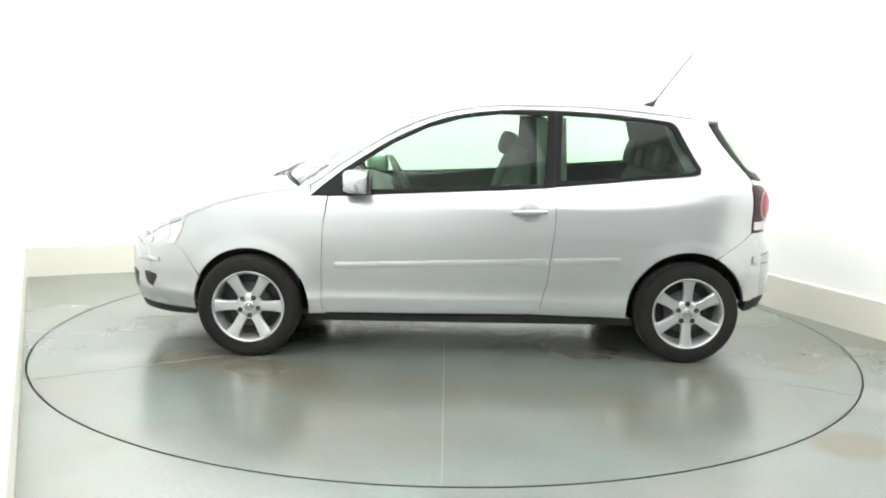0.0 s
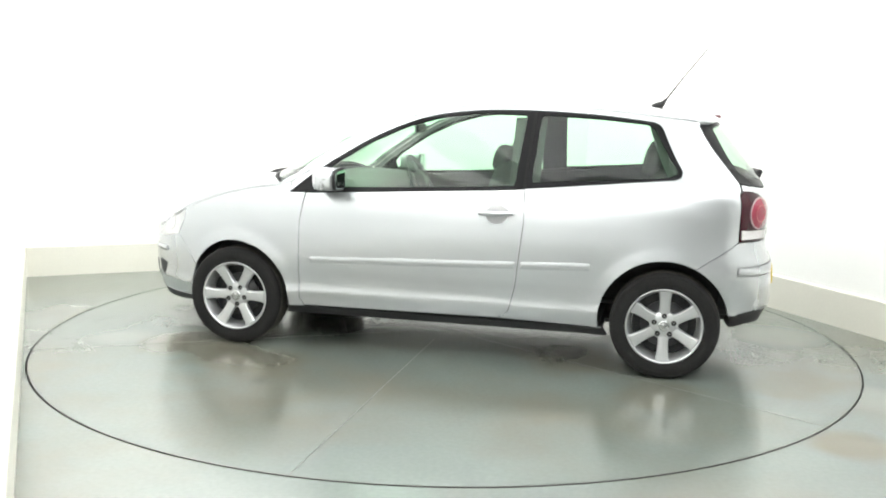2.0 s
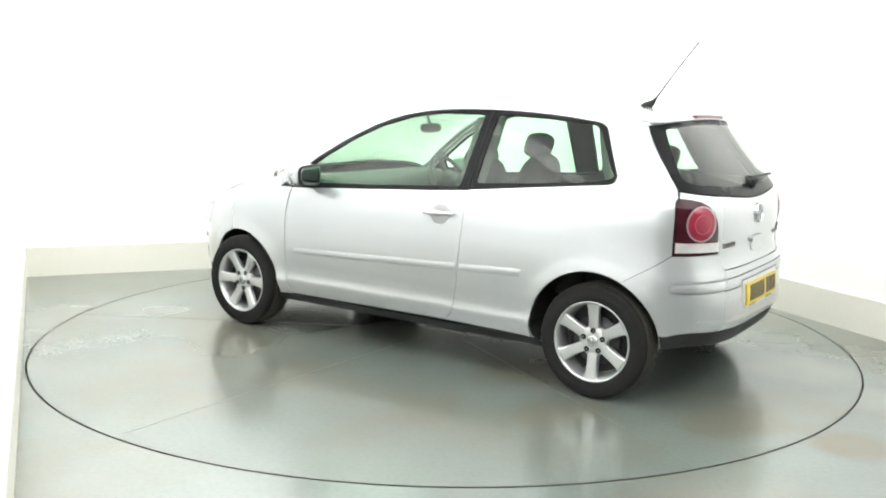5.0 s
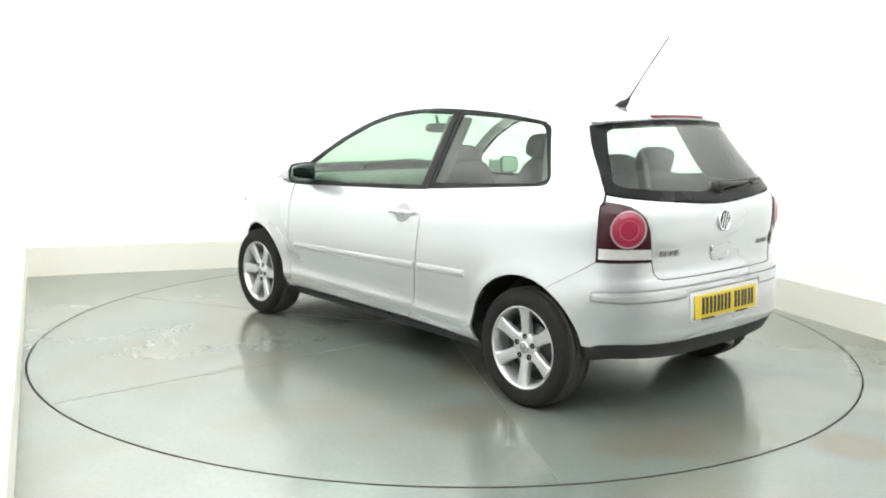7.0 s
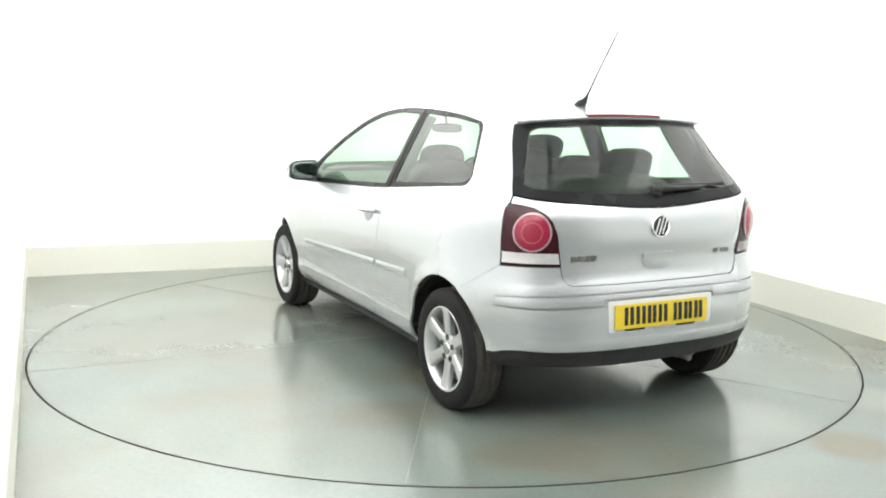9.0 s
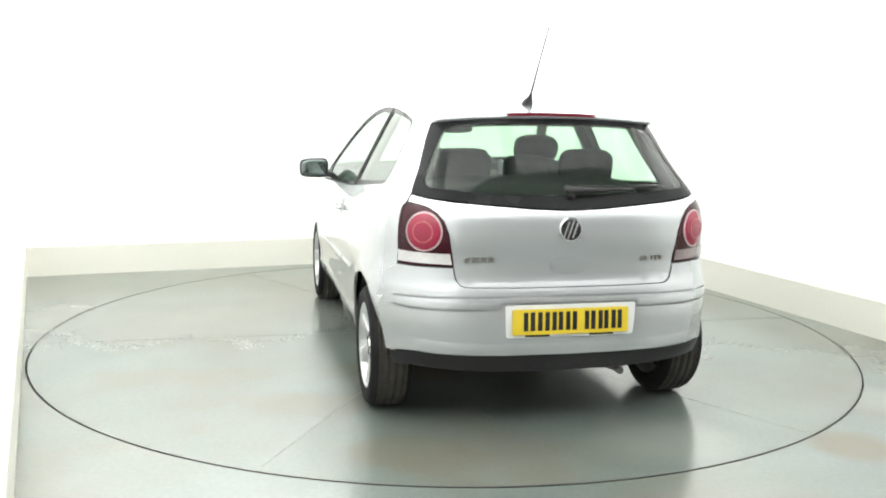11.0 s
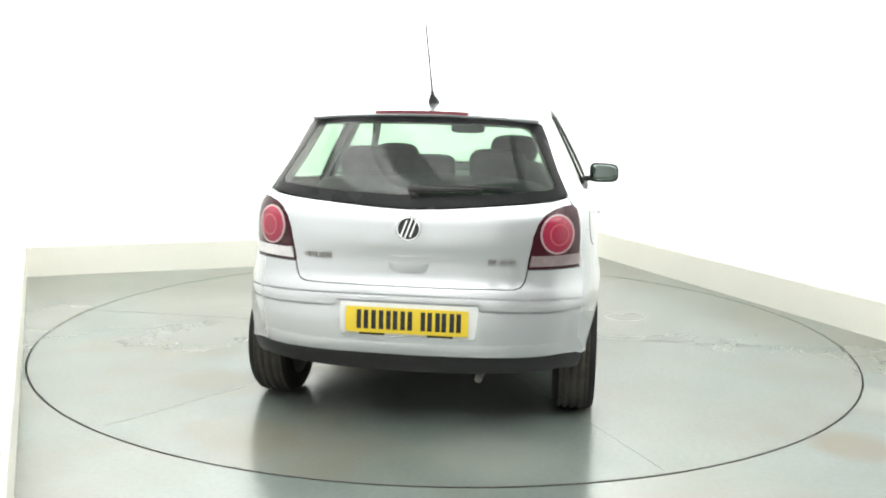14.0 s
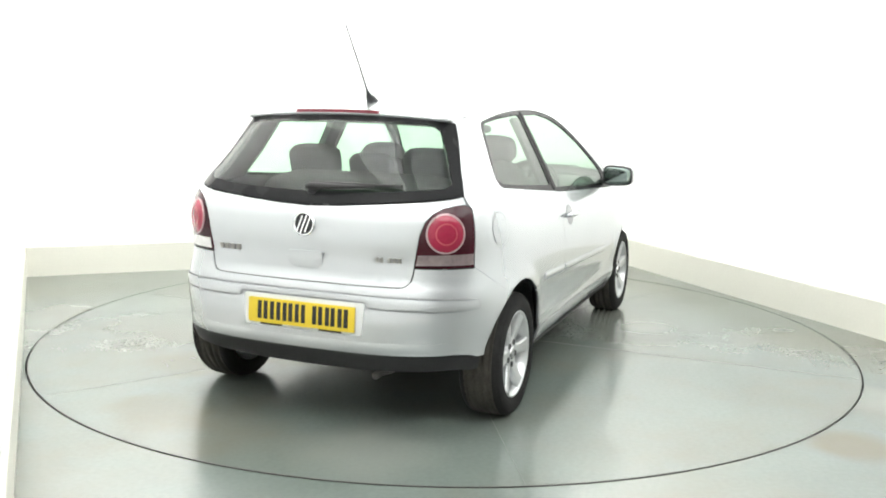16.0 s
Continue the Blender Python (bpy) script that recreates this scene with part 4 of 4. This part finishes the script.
# ---- wheels ----
def wheel(car, ax, sgn, spin):
    w = new("wheel")
    w.parent = car
    w.matrix_basis = pose(ax, sgn * 0.712, HUB_Z, 0, 0, 0 if sgn > 0 else 180) @ pose(0, 0, 0, 0, spin, 0) @ Matrix.Diagonal((0.965, 1, 0.965, 1))
    tagged(w, "alloy wheel with six spokes and black tyre")
    prof = [(0.200, 0.070), (0.206, 0.086), (0.214, 0.092), (0.232, 0.0965), (0.250, 0.0975), (0.268, 0.094), (0.282, 0.087), (0.290, 0.078), (0.2945, 0.066)]
    tread = []
    for g in (0.050, 0.018):
        tread += [(0.2958, g + 0.0065), (0.288, g + 0.0045), (0.288, g - 0.0045), (0.2965, g - 0.0065)]
    bm = bmesh.new()
    lathe(bm, prof, 96)
    lathe(bm, [(r, -y) for r, y in prof], 96)
    tyre = part("tyre", bm, M_RUBBER, w, "black rubber tyre", True)
    half = [prof[-1]] + tread
    bm = bmesh.new()
    rings = lathe(bm, half + [(r, -y) for r, y in reversed(half)], 144)
    # cross cuts in the shoulder blocks
    for ring in rings:
        y = abs(ring[0].co.y)
        r = math.hypot(ring[0].co.x, ring[0].co.z)
        if r > 0.2895 and y > 0.054:
            for i in range(0, 144, 3):
                ring[i].co.x, ring[i].co.z = ring[i].co.x * 0.978, ring[i].co.z * 0.978
    part("tread", bm, M_TREAD, w, "dusty grey tread with grooves", True)
    # raised ring and bar lettering-free marks on the side wall
    bm = bmesh.new()
    lathe(bm, [(0.2145, 0.0915), (0.2165, 0.0945), (0.2195, 0.0945), (0.2215, 0.0935)], 80)
    lathe(bm, [(0.2735, 0.0915), (0.2755, 0.0935), (0.2775, 0.0925), (0.2785, 0.0885)], 80)
    part("side_wall_rib", bm, M_RUBBER, w, "", True)
    bm = bmesh.new()
    lathe(bm, [(0.2085, 0.080), (0.2085, 0.088), (0.2055, 0.0905), (0.2005, 0.0895), (0.196, 0.082), (0.190, 0.070), (0.184, 0.050), (0.176, 0.0), (0.180, -0.06), (0.205, -0.086)], 80)
    rim = part("rim", bm, M_ALLOY, w, "silver alloy rim", True)
    for k in range(6):
        a = radians(60 * k)
        bm = bmesh.new()
        st = [(0.030, 0.030, 0.062, 0.034), (0.062, 0.031, 0.065, 0.036), (0.082, 0.0275, 0.0685, 0.040), (0.110, 0.0270, 0.072, 0.043), (0.145, 0.0295, 0.0765, 0.050), (0.168, 0.0315, 0.0795, 0.055), (0.182, 0.035, 0.082, 0.058), (0.193, 0.043, 0.084, 0.062)]
        rings = []
        for r, hw, yo, yi in st:
            sec = [(-hw - 0.002, yi), (-hw, yo - 0.006), (-hw * 0.80, yo), (0, yo + 0.0015), (hw * 0.80, yo), (hw, yo - 0.006), (hw + 0.002, yi)]
            rings.append([bm.verts.new((r * math.cos(a) - q * math.sin(a), y, r * math.sin(a) + q * math.cos(a))) for q, y in sec])
        for p, q in zip(rings, rings[1:]):
            for i in range(6):
                bm.faces.new((p[i], p[i + 1], q[i + 1], q[i]))
            bm.faces.new((p[6], p[0], q[0], q[6]))
        bm.faces.new(rings[0])
        bm.faces.new(rings[-1])
        bmesh.ops.recalc_face_normals(bm, faces=bm.faces[:])
        part("spoke", bm, M_ALLOY, w)
    bm = bmesh.new()
    lathe(bm, [(0.078, 0.038), (0.078, 0.060), (0.074, 0.0655), (0.040, 0.0665), (0.0005, 0.0665)], 40)
    part("hub", bm, M_ALLOY, w, "silver wheel hub", True)
    bm = bmesh.new()
    lathe(bm, [(0.030, 0.064), (0.030, 0.071), (0.027, 0.0735), (0.0005, 0.0745)], 32)
    part("centre_cap", bm, M_CHROME, w, "chrome centre cap with plain emblem", True)
    bm = bmesh.new()
    lathe(bm, [(0.023, 0.072), (0.023, 0.0752), (0.019, 0.0758), (0.017, 0.0752)], 24)
    for t in (-1, 1):
        box(bm, -0.004, 0.004, 0.0735, 0.0757, -0.015, 0.012, m=pose(t * 0.006, 0, 0, 0, t * 24, 0))
    part("emblem", bm, M_SCOOP, w, "plain grey emblem")
    for k in range(5):
        a = radians(72 * k + 90 - spin * 0 + 30)
        bm = bmesh.new()
        lathe(bm, [(0.0145, 0.060), (0.0145, 0.0695), (0.0105, 0.068), (0.0005, 0.0655)], 14)
        bmesh.ops.translate(bm, vec=(0.055 * math.cos(a), 0, 0.055 * math.sin(a)), verts=bm.verts[:])
        part("wheel_bolt", bm, M_BOLT, w, "dark recessed wheel bolt")
    bm = bmesh.new()
    lathe(bm, [(0.035, 0.034), (0.07, 0.034), (0.075, 0.022), (0.128, 0.022), (0.128, 0.004), (0.06, 0.004)], 48)
    part("brake_disc", bm, M_DISC, w, "dull grey brake disc", True)
    # black disc added behind the spokes to make their gaps look shaded
    bm = bmesh.new()
    lathe(bm, [(0.0005, 0.002), (0.172, 0.002), (0.174, -0.01)], 40)
    part("spoke_gap_shade", bm, M_BLACK, w, "black disc added as shade in the gaps between the spokes")
    return w


# ---- fittings ----
def rounded_block(bm, c, h, n=12, power=3.2, m=None):
    """A soft-cornered block: centre c, half sizes h."""
    vs = bmesh.ops.create_uvsphere(bm, u_segments=n * 2, v_segments=n, radius=1.0)["verts"]
    for v in vs:
        d = v.co.normalized()
        k = (abs(d.x) ** power + abs(d.y) ** power + abs(d.z) ** power) ** (-1 / power)
        q = d * k
        v.co = Vector((q.x * h[0], q.y * h[1], q.z * h[2]))
        if m is not None:
            v.co = m @ v.co
        v.co += Vector(c)
    return vs


def mirror(car, sgn):
    """Door mirror: a painted shell, tapered to its outer end, on a black foot."""
    bm = bmesh.new()
    vs = rounded_block(bm, (0, 0, 0), (0.085, 0.092, 0.064), 14, 4.6)
    for v in vs:
        u = (v.co.y + 0.092) / 0.184
        v.co.z = v.co.z * (1.02 - 0.12 * u) - 0.003 * u
        v.co.x = max(v.co.x, -0.060) - 0.026 * u * u * (1 if v.co.x > 0 else 0.0)
        v.co = Vector((0.620 + v.co.x, sgn * (0.880 + v.co.y), 0.998 + v.co.z))
    bmesh.ops.recalc_face_normals(bm, faces=bm.faces[:])
    shell = part("mirror", bm, M_PAINT, car, "silver door mirror", True)
    for nm, mt, lab, hx, hy, hz, x in (("mirror_rim", M_BLACK, "black plastic rim round the mirror glass", 0.010, 0.0925, 0.0645, 0.5550), ("mirror_glass", M_MIRROR, "reflecting mirror glass", 0.004, 0.081, 0.0535, 0.5450)):
        bm = bmesh.new()
        vs = rounded_block(bm, (0, 0, 0), (hx, hy, hz), 12, 4.4)
        for v in vs:
            u = (v.co.y + hy) / (2 * hy)
            v.co.z = v.co.z * (1.02 - 0.12 * u) - 0.003 * u
            v.co = Vector((x + v.co.x, sgn * (0.880 + v.co.y), 0.998 + v.co.z))
        part(nm, bm, mt, shell, lab, True)
    bm = bmesh.new()
    rounded_block(bm, (0.630, sgn * 0.838, 0.942), (0.046, 0.044, 0.010), 8, 3)
    rounded_block(bm, (0.665, sgn * 0.775, 0.950), (0.045, 0.035, 0.018), 8, 3)
    part("mirror_foot", bm, M_BLACK, shell, "black plastic mirror foot", True)


def seat(car, y, driver):
    bm = bmesh.new()
    lean = Matrix.Rotation(radians(-16), 3, "Y")
    vs = rounded_block(bm, (-0.24, y, 0.83), (0.075, 0.245, 0.30), 14, 3.4, lean)
    for v in vs:
        k = max(0, (v.co.z - 0.9) / 0.22)
        v.co.y = y + (v.co.y - y) * (1 - 0.22 * k)
    back = part("front_seat", bm, M_CLOTH, car, "dark grey cloth front seat", True)
    bm = bmesh.new()
    rounded_block(bm, (0.06, y, 0.53), (0.26, 0.25, 0.09), 12, 3.4, Matrix.Rotation(radians(-8), 3, "Y"))
    part("seat_cushion", bm, M_CLOTH, back, "", True)
    bm = bmesh.new()
    rounded_block(bm, (-0.275, y, 1.172 if driver else 1.112), (0.058, 0.132, 0.078), 12, 3.2, lean)
    part("headrest", bm, M_CLOTH, back, "dark grey headrest", True)
    for d in (-0.055, 0.055):
        bm = bmesh.new()
        tube(bm, [(-0.29, y + d, 1.03), (-0.277, y + d, 1.13)], 0.006, 8)
        part("headrest_post", bm, M_STEEL, back, "steel post")


def cabin(car):
    for y in (0.34, -0.34):
        seat(car, y, y < 0)
    bm = bmesh.new()
    rounded_block(bm, (-1.10, 0, 0.82), (0.075, 0.60, 0.27), 14, 5, Matrix.Rotation(radians(-20), 3, "Y"))
    rear = part("rear_seat", bm, M_CLOTH, car, "dark grey cloth rear bench seat", True)
    bm = bmesh.new()
    rounded_block(bm, (-0.80, 0, 0.52), (0.26, 0.60, 0.10), 12, 5)
    part("seat_cushion", bm, M_CLOTH, rear, "", True)
    for y, w, z, h in ((0.315, 0.135, 1.125, 0.082), (0.0, 0.110, 1.105, 0.068), (-0.315, 0.135, 1.125, 0.082)):
        bm = bmesh.new()
        rounded_block(bm, (-1.115, y, z), (0.050, w, h), 12, 4.5, Matrix.Rotation(radians(-14), 3, "Y"))
        part("headrest", bm, M_CLOTH, rear, "dark grey rear headrest", True)
    bm = bmesh.new()
    prof = [(0.98, 0.60), (0.98, 0.955), (0.80, 0.962), (0.62, 0.948), (0.52, 0.915), (0.47, 0.85), (0.49, 0.70), (0.60, 0.55)]
    rows = []
    for y in np.linspace(-0.68, 0.68, 15):
        hump = 0.028 * math.exp(-((y + 0.35) / 0.16) ** 2)
        rows.append([bm.verts.new((x, float(y), z + (hump if 0.5 < x < 0.75 and z > 0.9 else 0))) for x, z in prof])
    for p, q in zip(rows, rows[1:]):
        for i in range(len(p)):
            bm.faces.new((p[i], p[(i + 1) % len(p)], q[(i + 1) % len(p)], q[i]))
    bm.faces.new(rows[0])
    bm.faces.new(rows[-1][::-1])
    bmesh.ops.recalc_face_normals(bm, faces=bm.faces[:])
    dash = part("dashboard", bm, M_TRIM, car, "dark grey dashboard", True)
    bm = bmesh.new()
    m = Matrix.Translation((0.415, -0.345, 0.905)) @ Matrix.Rotation(radians(-62), 4, "Y")
    ring = [(0.185 + 0.014 * math.cos(t), 0.014 * math.sin(t)) for t in np.linspace(0, 2 * math.pi, 9)[:-1]]
    lathe(bm, ring, 40, "Z", True)
    lathe(bm, [(0.0005, -0.02), (0.065, -0.015), (0.07, 0.0), (0.06, 0.03), (0.0005, 0.035)], 24, "Z")
    for a in (0, 180, 270):
        box(bm, 0.05, 0.182, -0.018, 0.018, -0.006, 0.008, m=pose(0, 0, 0, 0, 0, a))
    bmesh.ops.transform(bm, matrix=m, verts=bm.verts[:])
    part("steering_wheel", bm, M_TRIM, dash, "dark steering wheel", True)
    bm = bmesh.new()
    tube(bm, [(0.45, -0.345, 0.89), (0.62, -0.345, 0.80)], 0.035, 12)
    part("steering_column", bm, M_TRIM, dash)
    bm = bmesh.new()
    rounded_block(bm, (0.33, -0.005, 1.268), (0.016, 0.108, 0.030), 10, 3.5)
    tube(bm, [(0.335, -0.005, 1.29), (0.36, -0.005, 1.345)], 0.009, 8)
    part("interior_mirror", bm, M_BLACK, car, "black interior rear-view mirror", True)
    bm = bmesh.new()
    box(bm, -1.60, -1.22, -0.56, 0.56, 0.950, 0.970, 0.004)
    box(bm, -1.67, -1.59, -0.40, 0.40, 0.950, 0.970, 0.004)
    part("parcel_shelf", bm, M_CARPET, car, "black parcel shelf")
    bm = bmesh.new()
    box(bm, -0.88, 1.0, -0.70, 0.70, 0.225, 0.26, 0.01)
    box(bm, -1.66, -0.80, -0.52, 0.52, 0.33, 0.36, 0.01)
    box(bm, -1.55, -1.5, -0.56, 0.56, 0.36, 0.90)
    box(bm, 0.96, 1.0, -0.70, 0.70, 0.26, 0.92)
    part("cabin_floor", bm, M_CARPET, car, "black carpeted cabin floor")
    bm = bmesh.new()
    box(bm, -0.95, 1.80, -0.49, 0.49, 0.214, 0.240, 0.012)
    box(bm, -0.90, 0.90, -0.69, 0.69, 0.212, 0.235, 0.01)
    box(bm, 1.0, 1.86, -0.48, 0.48, 0.225, 0.60, 0.05)
    box(bm, -1.66, -0.95, -0.46, 0.46, 0.295, 0.34, 0.02)
    box(bm, -1.60, -1.36, -0.05, 0.38, 0.245, 0.32, 0.035)
    part("underbody", bm, M_BLACK, car, "black underbody")
    bm = bmesh.new()
    tube(bm, [(-1.25, -0.30, 0.225), (-1.50, -0.30, 0.22), (-1.62, -0.30, 0.238), (-1.67, -0.30, 0.236)], 0.017, 14)
    part("exhaust_pipe", bm, M_STEEL, car, "dull steel exhaust pipe", True)
    bm = bmesh.new()
    tube(bm, [(-1.12, 0.45, HUB_Z - 0.01), (-1.12, -0.45, HUB_Z - 0.01)], 0.045, 12)
    tube(bm, [(AXLE_F, 0.6, HUB_Z), (AXLE_F, -0.6, HUB_Z)], 0.03, 12)
    for ax in (AXLE_F, AXLE_R):
        for y in (0.42, -0.70):
            box(bm, ax - 0.06, ax + 0.06, y, y + 0.28, HUB_Z - 0.06, HUB_Z + 0.06, 0.02)
    part("axle", bm, M_BLACK, car, "black axle parts")


def outside_fittings(car):
    bm = bmesh.new()
    tube(bm, [(-1.10, 0, 1.412), (-1.125, 0, 1.430), (-1.150, 0, 1.446), (-1.163, 0, 1.463), (-1.172, 0, 1.475)], [0.030, 0.026, 0.016, 0.0085, 0.006], 12)
    ant = part("aerial", bm, M_BLACK, car, "black roof aerial with thin whip", True)
    bm = bmesh.new()
    tube(bm, [(-1.172, 0, 1.475), (-1.262, 0, 1.600)], [0.0050, 0.0038], 8)
    part("aerial_stem", bm, M_BLACK, ant, "black aerial stem", True)
    bm = bmesh.new()
    tube(bm, [(-1.262, 0, 1.600), (-1.390, 0, 1.765)], [0.0044, 0.0040], 6)
    part("aerial_whip", bm, M_TRIM, ant, "thin steel aerial whip", True)
    # tailgate: emblem, plain badges, handle, wiper
    q = skin(np.array([sy(0, 0.897)]), np.array([0.897]))[0]
    m = Matrix.Translation((q[0] - 0.004, 0, 0.897)) @ Matrix.Rotation(radians(5), 4, "Y")
    bm = bmesh.new()
    lathe(bm, [(0.052, 0.006), (0.052, -0.005), (0.049, -0.009), (0.045, -0.009), (0.042, -0.004)], 40, "X")
    for t in (-1, 1):
        box(bm, -0.008, 0.002, -0.0035, 0.0035, -0.037, 0.037, m=pose(0, t * 0.020, 0.0, 20, 0, 0))
    box(bm, -0.008, 0.002, -0.0035, 0.0035, -0.042, 0.042, m=pose(0, 0, 0.0, 20, 0, 0))
    bmesh.ops.transform(bm, matrix=m, verts=bm.verts[:])
    emb = part("emblem", bm, M_CHROME, car, "round chrome emblem of plain bars")
    bm = bmesh.new()
    lathe(bm, [(0.044, -0.001), (0.0005, -0.0015)], 32, "X")
    bmesh.ops.transform(bm, matrix=m, verts=bm.verts[:])
    part("emblem_back", bm, M_BOLT, emb, "dark emblem ground")
    for y0, y1, n, z0, z1 in ((0.455, 0.325, 4, 0.757, 0.781), (-0.335, -0.372, 2, 0.755, 0.776), (-0.388, -0.452, 3, 0.755, 0.776)):
        for k in range(n):
            a = y0 + (y1 - y0) * k / n
            b = a + (y1 - y0) / n * 0.74
            panel("badge_bar", tail(rounded([(a, z1), (a, z0), (b, z0), (b, z1)], 0.004)), M_STEEL, TAILGATE, "small plain grey metal badge bar", off=0.004, step=0.03, lip=0.004, inset=0.0)
    scoop = tail(rounded([(0.086, 0.778), (0.083, 0.722), (0.05, 0.706), (-0.05, 0.706), (-0.083, 0.722), (-0.086, 0.778)], 0.022))
    # slightly wider grey sheet paints the shade line round the silver recess
    panel("recess_edge_shade", scoop, M_GROOVE, TAILGATE, "thin grey line painted as shade round the handle recess", off=0.0012, step=0.03, lip=0.002, inset=-0.0016)
    panel("handle_recess", scoop, M_PAINT, TAILGATE, "silver recess under the tailgate handle", off=0.0022, step=0.02, lip=0.001, inset=0.0, dome=0.004)
    panel("tailgate_handle", tail(rounded([(0.090, 0.782), (0.088, 0.752), (0.03, 0.746), (-0.03, 0.746), (-0.088, 0.752), (-0.090, 0.782)], 0.014)), M_PAINT, TAILGATE, "silver tailgate handle", off=0.013, step=0.012, lip=0.011, inset=0.0)
    bm = bmesh.new()
    lathe(bm, [(0.020, 0.03), (0.020, -0.028), (0.016, -0.040), (0.0005, -0.043)], 20, "X")
    bmesh.ops.transform(bm, matrix=Matrix.Translation((-1.690, -0.012, 1.050)) @ Matrix.Rotation(radians(-25), 4, "Y"), verts=bm.verts[:])
    piv = part("rear_wiper", bm, M_BLACK, car, "black rear wiper", True)
    bm = bmesh.new()
    tube(bm, [(-1.722, 0.012, 1.058), (-1.722, -0.01, 1.060), (-1.720, -0.10, 1.060), (-1.710, -0.22, 1.063), (-1.698, -0.30, 1.066)], [0.010, 0.017, 0.013, 0.009, 0.005], 10)
    part("wiper_arm", bm, M_BLACK, piv, "", True)
    bm = bmesh.new()
    box(bm, -1.692, -1.676, -0.425, -0.05, 1.066, 1.078, 0.003)
    part("wiper_blade", bm, M_BLACK, piv)
    for y0, y1, k in ((0.56, 0.16, 0.0), (0.0, -0.50, 0.004)):
        bm = bmesh.new()
        tube(bm, [(1.175, y0 - 0.03, 0.955 + k), (1.15, y0 - 0.05, 0.975 + k), (1.115, y0 - 0.12, 1.004 + k), (1.085, y1, 1.012 + k)], [0.010, 0.009, 0.006, 0.004], 8)
        wp = part("front_wiper", bm, M_BLACK, car, "black windscreen wiper", True)
        bm = bmesh.new()
        box(bm, 1.062, 1.076, y1, y0 - 0.02, 0.994 + k, 1.006 + k, 0.003)
        part("wiper_blade", bm, M_BLACK, wp)


M_DISC = mat("dull_brake_disc", (0.085, 0.085, 0.088), 0.45, 0.6, 200, 0.15, 20, 0, 0.05)
wheel(CAR, AXLE_F, 1, 0.0)
wheel(CAR, AXLE_R, 1, 30.0)
wheel(CAR, AXLE_F, -1, 12.0)
wheel(CAR, AXLE_R, -1, 0.0)
mirror(CAR, 1)
mirror(CAR, -1)
cabin(CAR)
outside_fittings(CAR)


# ---- what moves ----
TURN0, RATE = 180.734, -7.0281
OFF_X, OFF_Y = -0.1259, -0.0931


def motions():
    table_rows, car_rows = [], []
    for k in range(33):
        t = k * 0.5
        a = TURN0 + RATE * t
        c, s = math.cos(radians(a)), math.sin(radians(a))
        table_rows.append((t, pose(0, 0, 0, 0, 0, RATE * t)))
        car_rows.append((t, pose(c * OFF_X - s * OFF_Y, s * OFF_X + c * OFF_Y, 0.001, 0, 0, a)))
    walk(TABLE, table_rows)
    walk(CAR, car_rows)


motions()
